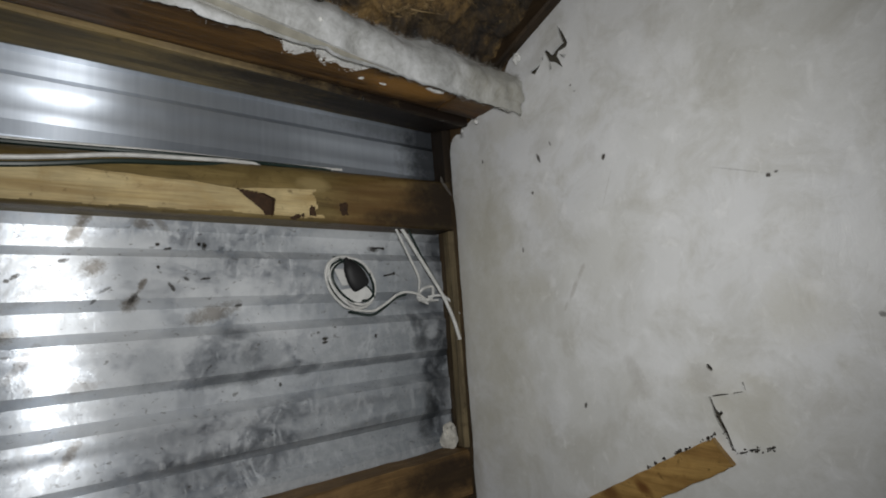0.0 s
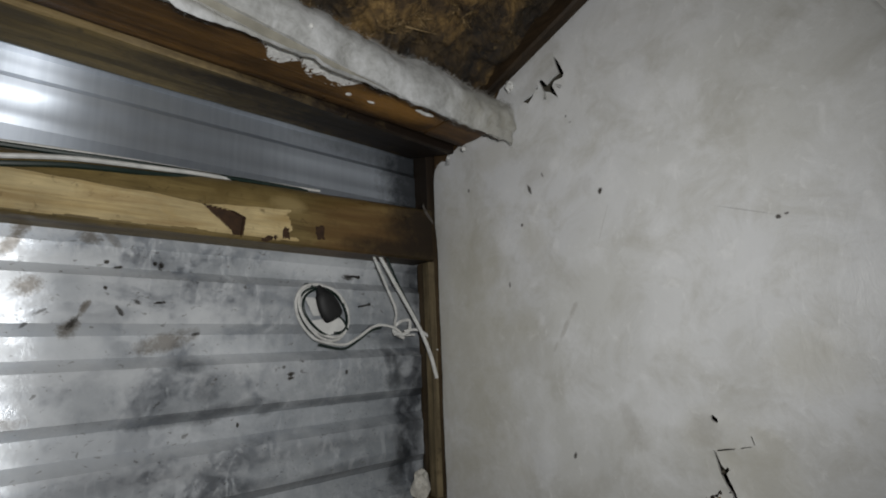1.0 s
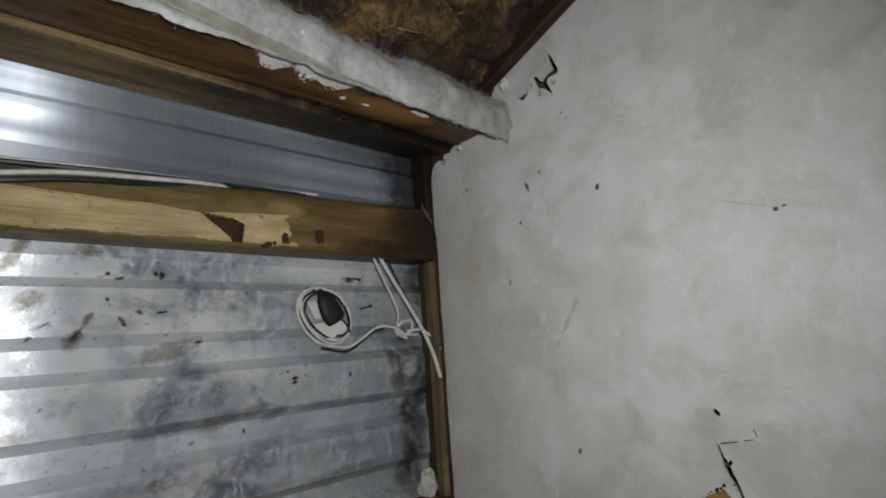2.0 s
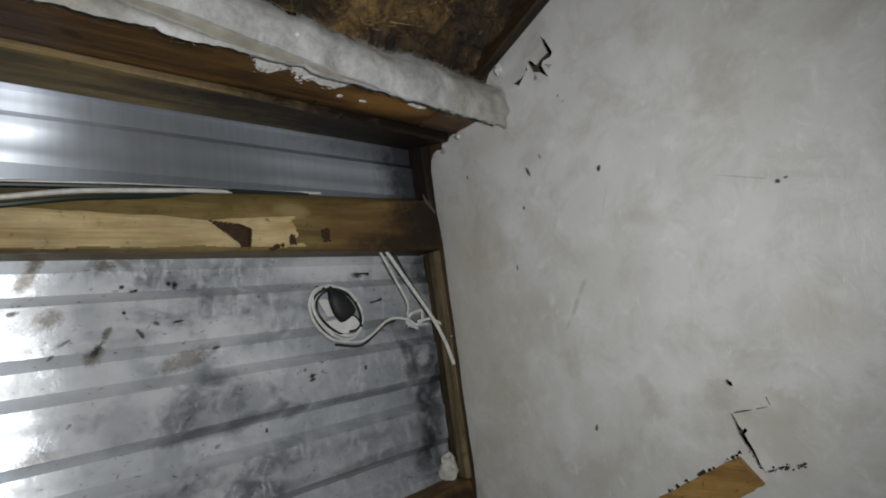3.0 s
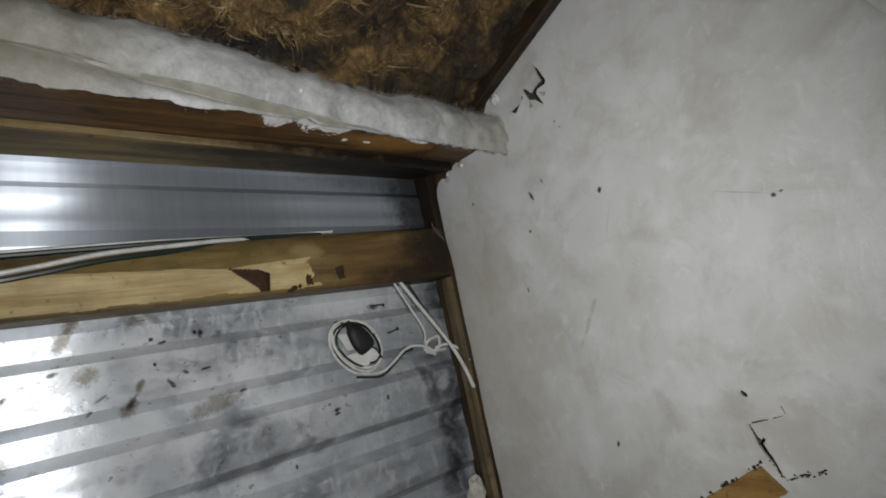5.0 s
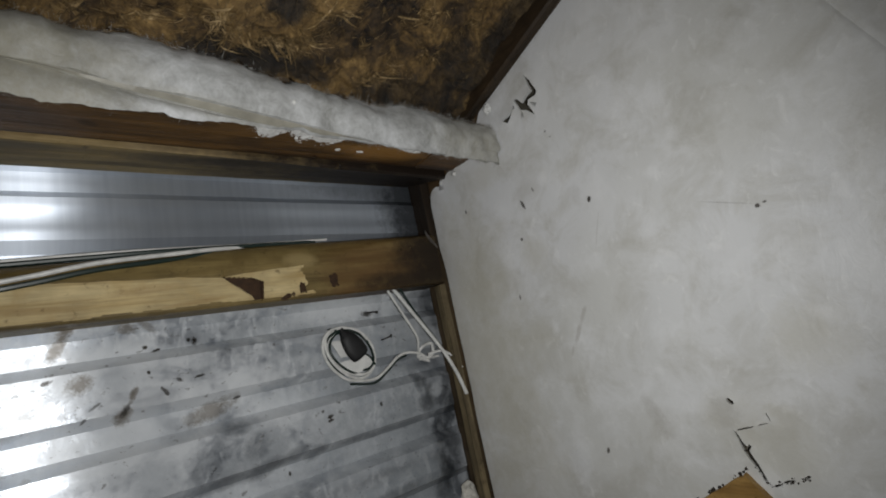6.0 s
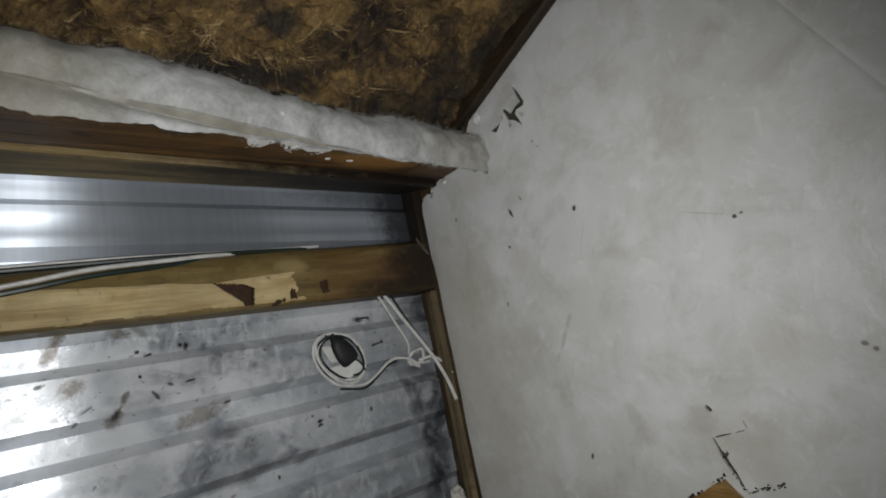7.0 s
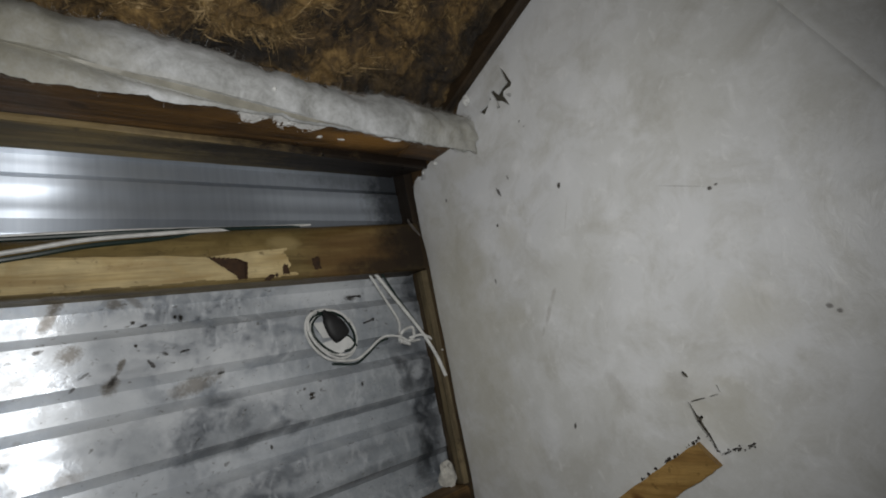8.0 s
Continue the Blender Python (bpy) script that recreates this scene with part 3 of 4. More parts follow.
def panel_bulge(y, z):
    """How far the panel stands off its plane, and its two long creases near the opening end."""
    d = 0.0028 * fbm(y, z, 1.7, 4.0) + 0.0011 * fbm(y, z, 5.2, 16.0)
    edge = (z - 1.985) * 0.40 + 0.066
    d -= 0.0022 * max(0.0, 1 - abs(y - edge) / 0.004) + 0.0015 * max(0.0, 1 - abs(y - edge + 0.075) / 0.004)
    d -= 0.20 * min(0.14, max(0.0, edge - y))
    for ya, za, yb, zb, high in CREASES:
        run = max(0.0, min(1.0, ((y - ya) * (yb - ya) + (z - za) * (zb - za)) / ((yb - ya) ** 2 + (zb - za) ** 2)))
        off = math.hypot(y - ya - run * (yb - ya), z - za - run * (zb - za))
        d += high * max(0.0, 1 - off / 0.009) ** 1.5
    if y > 0.765:
        d += -0.10 * (y - 0.765)
    return d


def white_panel():
    from mathutils.geometry import delaunay_2d_cdt
    points, edges = [], []

    def ring(poly):
        k = len(points)
        points.extend(Vector(p) for p in poly)
        edges.extend((k + i, k + (i + 1) % len(poly)) for i in range(len(poly)))
    top = [(0.786, 1.965), (0.781, 1.985), (0.770, 1.996), (0.757, 2.000)]
    outline = [(-1.6, 0.0), (0.788, 0.0)]
    outline += [(0.786 + 0.004 * fbm(z, 2.0, 0.5, 9.0), z) for z in steps(0.05, 1.93, 0.03)] + top
    outline += [(0.742, 1.995), (0.735, 2.006), (0.70, 2.018), (0.652, 2.032), (0.60, 2.075), (0.56, 2.13), (-1.6, 2.93)]
    ring(outline)
    for y in steps(-0.25, 0.775, 0.013):
        for z in steps(1.18, 2.28, 0.013):
            p = (y + random.uniform(-0.003, 0.003), z + random.uniform(-0.003, 0.003))
            if in_polygon(p, outline):
                points.append(Vector(p))
    for i in range(1, 18):
        for j in range(0, 10):
            if -1.6 + i * 0.075 < -0.28:
                points.append(Vector((-1.6 + i * 0.075, 0.02 + j * 0.22)))
    for off in (-0.079, -0.075, -0.071, -0.004, 0.0, 0.004):
        k = len(points)
        points.extend(Vector(((z - 1.985) * 0.40 + 0.066 + off, z)) for z in steps(1.3, 2.25, 0.02))
        edges.extend((i, i + 1) for i in range(k, len(points) - 1))
    for poly in TEARS:
        ring(poly)
    vs, _, fs, *_ = delaunay_2d_cdt(points, edges, [], 0, 1e-6)
    bm = bmesh.new()
    verts = []
    for v in vs:
        near = min((math.hypot(v.x - a, v.y - b) for poly in (TEARS if v.y > 1.38 else []) for a, b in poly), default=1.0)
        lip = 0.0022 * max(0.0, 1 - near / 0.016)
        verts.append(bm.verts.new((WALL_X - panel_bulge(v.x, v.y) - lip, v.x, v.y)))
    for f in fs:
        c = (sum(vs[i].x for i in f) / 3, sum(vs[i].y for i in f) / 3)
        if in_polygon(c, outline) and not any(in_polygon(c, poly) for poly in TEARS):
            bm.faces.new([verts[i] for i in f])
    bmesh.ops.delete(bm, geom=[v for v in bm.verts if not v.link_faces], context="VERTS")
    for f in bm.faces:
        f.normal_update()
        if f.normal.x > 0:
            f.normal_flip()
    rim = [e for e in bm.edges if e.is_boundary]
    made = bmesh.ops.extrude_edge_only(bm, edges=rim)["geom"]
    for v in made:
        if isinstance(v, bmesh.types.BMVert):
            v.co.x += 0.004
    return part("wall_east", bm, M_PANEL)


wall_east = tagged(white_panel(), "white painted panel wall, scuffed, torn and cracked in places", "wall", kind="structure")



def paper_flap(name, root, tip, wide, curl, label):
    """A torn tongue of the panel's paper skin that lifts off the wall between root and tip, given in (y, z)."""
    bm = bmesh.new()
    a, b = Vector(root), Vector(tip)
    way = b - a
    side = Vector((-way.y, way.x)).normalized()
    rows = []
    for k in range(9):
        s = k / 8
        half = wide * (1 - s ** 1.4) * (1 + 0.35 * noise.noise((s * 5, root[0] * 90, 0)))
        lift = 0.0025 + curl * s * s
        row = []
        for q in (-1, -0.4, 0.3, 1):
            c = a + way * s + side * half * q
            row.append(bm.verts.new((WALL_X - panel_bulge(c.x, c.y) - lift + 0.0012 * q * q, c.x, c.y)))
        rows.append(row)
    for r, q in zip(rows, rows[1:]):
        for i in range(3):
            bm.faces.new((r[i], r[i + 1], q[i + 1], q[i]))
    bmesh.ops.solidify(bm, geom=list(bm.faces), thickness=0.0006)
    bmesh.ops.recalc_face_normals(bm, faces=bm.faces)
    return part(name, bm, M_PANEL, wall_east, label)


for root, tip, wide, curl in (((0.4560, 2.036), (0.4650, 2.045), 0.004, 0.004), ((0.4900, 2.028), (0.4870, 2.040), 0.004, 0.003),
                              ((0.7400, 1.985), (0.7330, 2.009), 0.008, 0.003)):
    paper_flap("paper_flap", root, tip, wide, curl, "torn white paper flap")
bm = bmesh.new()
film_rows = []
for k in range(8):
    s = k / 7
    film_rows.append([bm.verts.new((0.530 + 0.020 * s + 0.004 * q, 0.787 - 0.006 * s + 0.002 * math.sin(5 * s + q), 1.909 - 0.040 * s + 0.010 * q * (1 - s))) for q in (-0.5, 0, 0.5)])
for r, q in zip(film_rows, film_rows[1:]):
    for i in range(2):
        bm.faces.new((r[i], r[i + 1], q[i + 1], q[i]))
bmesh.ops.solidify(bm, geom=list(bm.faces), thickness=0.0006)
part("torn_film", bm, M_FILM, wall_east, "grey torn plastic film at the panel's edge")

bm = bmesh.new()
box(bm, (0.605, -1.6, 0.0), (0.66, 0.95, 3.12))
tagged(part("wall_east_back", bm, M_CAVITY, smooth=False), "dark boarding behind the white panel", "wall", kind="structure")
bm = bmesh.new()
box(bm, (-2.3, 0.90, 0.0), (0.60, 0.95, 2.13))
tagged(part("wall_north_back", bm, M_GREY, smooth=False), "dark boarding behind the steel sheets", "wall", kind="structure")
bm = bmesh.new()
box(bm, (-2.36, -1.6, 0.0), (-2.30, 0.95, 3.12))
tagged(part("wall_west", bm, M_GREY, smooth=False), "plain boarded shed wall", "wall", kind="structure")
bm = bmesh.new()
box(bm, (-2.36, -1.66, 0.0), (0.66, -1.60, 3.12))
tagged(part("wall_south", bm, M_GREY, smooth=False), "plain boarded shed wall", "wall", kind="structure")
bm = bmesh.new()
box(bm, (-2.36, -1.66, -0.06), (0.66, 0.95, 0.0))
tagged(part("floor", bm, M_FLOOR, smooth=False), "plain worn wooden floor", "floor", kind="structure")
bm = bmesh.new()
loft(bm, [[(x, 1.0, roof_z(1.0) + 0.16), (x, -1.7, roof_z(-1.7) + 0.16), (x, -1.7, roof_z(-1.7) + 0.20), (x, 1.0, roof_z(1.0) + 0.20)] for x in (-2.4, 0.68)])
tagged(part("ceiling", bm, M_GREY, smooth=False), "boarded underside of the sloping shed roof", "ceiling", kind="structure")


# ---- timbers ----
def wobble(x, k, a):
    return a * fbm(x, k * 3.7, 0.4, 5.0)


def timber_x(name, x0, x1, section, material, parent=None, label="", amount=0.0015, step=0.012):
    """A timber along x; section(x) gives its ring of (y, z)."""
    bm = bmesh.new()
    rings = []
    for x in steps(x0, x1, step):
        rings.append([(x, y + wobble(x, i, amount), z + wobble(x, i + 40, amount)) for i, (y, z) in enumerate(section(x))])
    loft(bm, rings)
    return bm


def rounded(y0, y1, z0, z1, r=0.003, n=4):
    """Ring of a squared timber with eased arrises and points along its sides."""
    ring = []
    for (ya, za), (yb, zb) in (((y0, z0 + r), (y0, z1 - r)), ((y0 + r, z1), (y1 - r, z1)), ((y1, z1 - r), (y1, z0 + r)), ((y1 - r, z0), (y0 + r, z0))):
        ring += [(ya + (yb - ya) * i / n, za + (zb - za) * i / n) for i in range(n + 1)]
    return ring


NOTCH = [(0.106, 1.8415), (0.127, 1.823), (0.146, 1.807), (0.149, 1.799), (0.163, 1.798), (0.167, 1.829), (0.150, 1.8365)]


def mid_rail():
    bm = bmesh.new()
    xs = steps(-2.3, -0.4, 0.1)[:-1] + steps(-0.4, 0.095, 0.006)[:-1] + steps(0.095, 0.175, 0.0012)[:-1] + steps(0.175, 0.30, 0.003)[:-1] + steps(0.30, 0.556, 0.006)
    rings = []
    for x in xs:
        top = lerp_table([(-2.3, 1.88), (-0.19, 1.878), (0.0, 1.888), (0.25, 1.900), (0.55, 1.908)], x)
        edge = lerp_table([(-2.3, 1.84), (-0.19, 1.842), (-0.12, 1.848), (0.1, 1.842), (0.24, 1.852), (0.40, 1.885), (0.55, 1.900)], x) + 0.003 * fbm(x, 1, 1, 14)
        ring = []
        for i in range(31):
            z = 1.797 + (edge - 1.797) * i / 30
            y = 0.790
            if in_polygon((x, z), NOTCH):
                y += 0.004
            ring.append((x, y + 0.0012 * fbm(x, z, 0, 9), z))
        for i in range(1, 8):
            a = i / 7
            ring.append((x, 0.791 + 0.034 * (a ** 1.6) + 0.001 * fbm(x, a, 2, 12), edge + (top - edge) * math.sin(a * math.pi / 2)))
        ring += [(x, 0.862, top), (x, 0.862, 1.830), (x, 0.862, 1.800), (x, 0.858, 1.795), (x, 0.82, 1.795), (x, 0.794, 1.794)]
        rings.append(ring)
    rows = loft(bm, rings)
    for f in bm.faces:
        c = f.calc_center_median()
        edge = lerp_table([(-2.3, 1.84), (-0.19, 1.842), (-0.12, 1.848), (0.1, 1.842), (0.24, 1.852), (0.40, 1.885), (0.55, 1.900)], c.x)
        peeled = 0.243 + 0.010 * fbm(c.z, 3.0, 1.0, 60.0) + (0.014 if c.z < 1.807 else 0.0)
        if c.z > edge + 0.001 or c.x > peeled or c.z < 1.8005 + 0.003 * fbm(c.x, 2.0, 6.0, 16.0) - 0.015 * max(0.0, 0.05 - c.x):
            f.material_index = 1
        elif c.y < 0.81 and in_polygon((c.x, c.z), [(x + (0.003 if x > 0.12 else -0.003), z) for x, z in NOTCH]):
            f.material_index = 2
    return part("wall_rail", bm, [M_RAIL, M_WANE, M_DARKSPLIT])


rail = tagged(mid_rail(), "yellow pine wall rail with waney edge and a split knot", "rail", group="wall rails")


def rail_knot(x, z, rx, rz, turn):
    """A dark knot standing just proud of the rail's face."""
    bm = bmesh.new()
    bmesh.ops.create_icosphere(bm, subdivisions=3, radius=1.0)
    c, s = math.cos(radians(turn)), math.sin(radians(turn))
    for v in bm.verts:
        d = 1 + 0.9 * fbm(v.co.x + x * 40, v.co.z, v.co.y, 2.2)
        a, e = v.co.x * rx * d, v.co.z * rz * d
        v.co = Vector((x + a * c - e * s, 0.7905 + v.co.y * 0.0018, z + a * s + e * c))
    part("knot", bm, M_DARKSPLIT, rail, "dark knot")


for row in ((0.297, 1.820, 0.009, 0.011, 10), (0.205, 1.800, 0.009, 0.004, 20), (0.236, 1.812, 0.005, 0.009, -10), (0.218, 1.803, 0.003, 0.003, 0)):
    rail_knot(*row)


def plate_z(y):
    """Height of the upper board's underside, almost level."""
    return 2.017 - 0.045 * (y - 0.575)


def tipped(y0, y1, z0, z1, thick, r=0.004, n=8):
    """Ring of a board lying on its broad side, from its front arris (y0, z0) to its back one (y1, z1)."""
    ring = [(y0 + r + (y1 - y0 - r) * i / n, z0 + (z1 - z0) * i / n) for i in range(n + 1)]
    ring += [(y1, z1 + thick), (y0 + r, z0 + thick), (y0, z0 + thick - r), (y0, z0 + thick * 0.5), (y0, z0 + r)]
    return ring


bm = timber_x("wall_plate", -2.3, 0.4555, lambda x: tipped(0.576, 0.694, plate_z(0.576), plate_z(0.694), 0.045), None)
tagged(part("wall_plate", bm, M_PLATE), "wet orange brown plate board under the roof edge", "beam", group="wall plates")
bm = timber_x("wall_plate", 0.4585, 0.555, lambda x: tipped(0.578, 0.693, plate_z(0.576) - 0.002, plate_z(0.694) - 0.001, 0.045), None)
tagged(part("wall_plate", bm, M_PLATE_END), "short dark brown plate offcut beside the white panel", "beam", group="wall plates")
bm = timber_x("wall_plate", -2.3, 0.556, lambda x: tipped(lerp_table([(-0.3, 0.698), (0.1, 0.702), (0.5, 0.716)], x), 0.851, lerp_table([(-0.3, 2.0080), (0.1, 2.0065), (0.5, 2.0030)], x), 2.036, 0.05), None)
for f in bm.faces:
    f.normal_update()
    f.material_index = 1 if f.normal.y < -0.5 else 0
tagged(part("wall_plate", bm, [M_PLATE_UNDER, M_STRIP_EDGE]), "olive brown lower plate board, corner shade painted into its colour", "beam", group="wall plates")
bm = bmesh.new()
box(bm, (0.567, 0.600, 1.96), (0.604, 0.788, 2.22), 0.003)
tagged(part("end_block", bm, M_BLOCK), "brown timber block closing the plate end at the wall", "timber block")
bm = timber_x("wall_rail", -2.3, 0.556, lambda x: rounded(0.790, 0.864, 1.250, 1.338 + 0.004 * fbm(x, 0, 7, 6), 0.005, 5), M_LOW)
tagged(part("wall_rail", bm, M_LOW), "dark stained lower timber wall rail", "rail", group="wall rails")

bm = bmesh.new()
loft(bm, [[(0.556 + wobble(z, 1, 0.002), 0.802, z), (0.568 + wobble(z, 1, 0.002), 0.8565, z), (0.603, 0.8565, z), (0.603, 0.796, z), (0.570, 0.796, z)] for z in steps(0.0, 2.12, 0.03)])
corner_post = tagged(part("corner_post", bm, M_POST), "damp dark timber post in the corner", "post")
bm = bmesh.new()
loft(bm, [[(0.546 + wobble(z, 3, 0.003), 0.794, z), (0.549 + wobble(z, 3, 0.003), 0.815, z), (0.5555, 0.815, z), (0.5575, 0.790, z)] for z in steps(1.345, 1.792, 0.02)])
tagged(part("corner_batten", bm, M_STRIP), "thin pale timber batten beside the corner post", "batten")


def rafter(x0, x1):
    bm = bmesh.new()
    rings = []
    for y in steps(-1.6, 0.625, 0.03):
        z = roof_z(y)
        w = 0.002 * fbm(y, 3, x0, 5)
        ring = [(x0 + w, z + 0.004), (x0 + 0.004 + w, z), (x1 - 0.004, z), (x1, z + 0.004), (x1, z + 0.14), (x0 + w, z + 0.14)]
        rings.append([(a, y, b) for a, b in ring])
    loft(bm, rings)
    return part("rafter", bm, M_RAFTER)


tagged(rafter(0.533, 0.557), "dark damp timber rafter along the white wall", "rafter", group="rafters")
for x in (-0.70, -1.90):
    tagged(rafter(x, x + 0.045), "dark damp timber rafter", "rafter", group="rafters")


# ---- mineral wool between the rafters ----
def wool_z(x, y):
    lump = 0.026 * fbm(x, y, 0.3, 7.0, 4) + 0.012 * fbm(x, y, 4.3, 24.0, 4) + 0.005 * fbm(x, y, 7.7, 70.0, 3) - 0.010 * abs(fbm(x * 0.7, y * 1.3, 2.3, 16.0, 3))
    return roof_z(y) + 0.030 + lump


def fibre(bm, p, way, curl, long, wide, parts=4, twist=0.0):
    """One flat tapering strand from p along way, bending by curl."""
    side = way.cross(Vector((random.gauss(0, 0.4), random.gauss(0, 0.4), 1.0))).normalized()
    prev = None
    for k in range(parts + 1):
        s = k / parts
        c = p + way * long * s + curl * long * s * s + Vector((0, 0, -0.15 * long * math.sin(math.pi * s)))
        r = (side + Vector((0, 0, twist * s))) * wide * (0.35 + 1.3 * s * (1 - s) * 2 if s < 0.5 else 1.0 - 0.85 * (s - 0.5) * 2)
        pair = (bm.verts.new(c - r), bm.verts.new(c + r))
        if prev:
            bm.faces.new((prev[0], prev[1], pair[1], pair[0]))
        prev = pair


def flow(x, y):
    """Lie of the matted fibres at a place."""
    return 2.6 * fbm(x, y, 11.0, 6.0, 2) + 1.2 * fbm(x, y, 3.0, 22.0, 2)


def wool_mat(count):
    bm = bmesh.new()
    while count:
        x, y = random.uniform(-0.42, 0.528), random.uniform(0.02, 0.60)
        if fbm(x, y, 9.0, 9.0) < random.uniform(-0.7, 0.3):
            continue
        count -= 1
        a = flow(x, y) + random.gauss(0, 0.55) + (math.pi if random.random() < 0.5 else 0.0)
        way = Vector((math.cos(a), math.sin(a), -0.37 * math.sin(a) + random.gauss(-0.03, 0.16)))
        curl = Vector((random.gauss(0, 0.35), random.gauss(0, 0.35), random.gauss(0.0, 0.15)))
        fibre(bm, Vector((x, y, wool_z(x, y) + 0.002)), way, curl, random.uniform(0.008, 0.028), random.choice((0.00025, 0.0003, 0.0005, 0.0009)), 4, random.gauss(0, 0.5))
    return bm


def wool_tuft(bm, x, y, size, lean):
    """A torn frayed tuft: strands that spread from one root, some broad and papery."""
    p = Vector((x, y, wool_z(x, y) + 0.003))
    for _ in range(int(30 + size * 1400)):
        a = lean + random.gauss(0, 0.6)
        way = Vector((math.cos(a), math.sin(a), random.gauss(-0.35, 0.25))).normalized()
        curl = Vector((random.gauss(0, 0.9), random.gauss(0, 0.9), random.gauss(0.2, 0.5)))
        root = p + Vector((random.gauss(0, size * 0.35), random.gauss(0, size * 0.35), 0))
        fibre(bm, root, way, curl, size * random.uniform(0.25, 0.85), random.choice((0.0003, 0.0005, 0.0010, 0.0022)), 5, random.gauss(0, 0.8))


def mineral_wool():
    bm = bmesh.new()
    sheet(bm, lambda x, y: (x, y, wool_z(x, y)), steps(-0.655, -0.3, 0.012)[:-1] + steps(-0.3, 0.534, 0.004), steps(-0.5, 0.1, 0.012)[:-1] + steps(0.1, 0.625, 0.004))
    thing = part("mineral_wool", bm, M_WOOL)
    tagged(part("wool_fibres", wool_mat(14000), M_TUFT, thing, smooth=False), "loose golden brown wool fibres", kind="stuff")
    tufts = bmesh.new()
    for x, y, size, lean in ((0.160, 0.552, 0.036, -0.4), (0.140, 0.560, 0.026, 0.6), (0.068, 0.542, 0.034, 1.9), (0.085, 0.555, 0.026, 1.2), (0.110, 0.575, 0.024, 0.1), (0.185, 0.580, 0.020, -0.8), (0.30, 0.575, 0.024, -1.2),
                             (0.285, 0.580, 0.016, -1.6), (0.33, 0.56, 0.016, -0.9), (-0.02, 0.575, 0.022, 0.2), (-0.09, 0.585, 0.020, 0.0), (0.22, 0.50, 0.020, 0.3), (0.37, 0.47, 0.022, 2.2), (0.42, 0.54, 0.014, 0.5), (0.24, 0.45, 0.022, 2.6), (0.16, 0.44, 0.022, 1.0)):
        wool_tuft(tufts, x, y, size, lean)
    tagged(part("wool_tufts", tufts, M_FRAY, thing, smooth=False), "pale frayed wool tufts", kind="stuff")
    tufts = bmesh.new()
    for _ in range(90):
        x, y = random.uniform(-0.3, 0.50), random.uniform(0.2, 0.59)
        if fbm(x, y, 9.0, 8.0) > -0.15:
            wool_tuft(tufts, x, y, random.uniform(0.006, 0.014), flow(x, y))
    tagged(part("wool_tufts", tufts, M_TUFT, thing, smooth=False), "golden frayed wool tufts", kind="stuff")
    return thing


tagged(mineral_wool(), "torn damp brown mineral wool insulation, near-black in places", "insulation", kind="stuff")
bm = bmesh.new()
sheet(bm, lambda x, y: (x, y, roof_z(y) + 0.05), steps(-2.3, -0.72, 0.3), steps(-1.6, 0.625, 0.3))
sheet(bm, lambda x, y: (x, y, roof_z(y) + 0.05), steps(-0.655, 0.516, 0.3), steps(-1.6, -0.48, 0.3))
tagged(part("mineral_wool_rest", bm, M_WOOL), "brown mineral wool between the far rafters", "insulation", kind="stuff")


# ---- white fleece strip hanging under the roof edge ----
FOLD = [(-0.7, 2.04), (-0.114, 2.030), (-0.036, 2.022), (0.06, 2.013), (0.19, 1.998), (0.34, 1.980), (0.55, 1.974)]
CREST = [(-0.7, 2.088), (-0.14, 2.086), (0.0, 2.088), (0.06, 2.080), (0.15, 2.066), (0.25, 2.055), (0.40, 2.058), (0.50, 2.052), (0.55, 2.044)]


LOW = [(-0.7, 1.992), (-0.18, 1.992), (0.10, 1.992), (0.20, 1.990), (0.34, 1.981), (0.55, 1.974)]
RIBBON = [(-0.7, 0.0), (-0.12, 0.0005), (-0.04, 0.007), (0.10, 0.013), (0.20, 0.009), (0.36, 0.0015), (0.55, 0.001)]


def strip_ring(x):
    low, f, c = lerp_table(LOW, x) + 0.005 * fbm(x, 1, 2, 22) + 0.003 * fbm(x, 3, 2, 70), lerp_table(FOLD, x), lerp_table(CREST, x)
    c += 0.008 * fbm(x, 4, 4, 18) + 0.004 * fbm(x, 4, 9, 50)
    pleat = min(1.0, max(0.0, (0.36 - x) / 0.12)) * min(1.0, max(0.15, (x + 0.16) / 0.10))
    ring = []
    for i in range(15):
        s = i / 14
        z = f + (c - f) * s
        y = 0.565 - 0.008 * math.sin(math.pi * s) + 0.024 * max(0, s - 0.6) ** 1.5 + 0.007 * fbm(x, z, 3, 12) + 0.002 * fbm(x, z, 5, 45)
        ring.append((x, y, z))
    ring += [(x, 0.60, c + 0.012), (x, 0.64, c + 0.01), (x, 0.64, 2.050), (x, 0.606, plate_z(0.606) - 0.0005), (x, 0.594, plate_z(0.594) - 0.003)]
    rib = lerp_table(RIBBON, x)
    lo = max(f - rib, low + 0.002)
    for i in range(6):
        s = i / 5
        z = low + (lo - low) * s
        ring.append((x, 0.5745 - 0.004 * math.sin(math.pi * s) + (0.568 - 0.5745) * (1 - pleat) + 0.005 * fbm(x, z, 8, 14), z))
    ring.append((x, 0.568 + 0.003 * pleat, lo + 0.0005))
    ring.append((x, 0.566 + 0.003 * pleat, f - 0.0005))
    if x > 0.36:
        k = min(1.0, (x - 0.36) / 0.1)
        ring = [(x + 0.006 * k * fbm(y, z, 2, 60) * (x > 0.55), y + 0.004 * k * fbm(x, z, 3, 60), z + 0.003 * k * fbm(x, y + z, 6, 70)) for x, y, z in ring]
    return ring


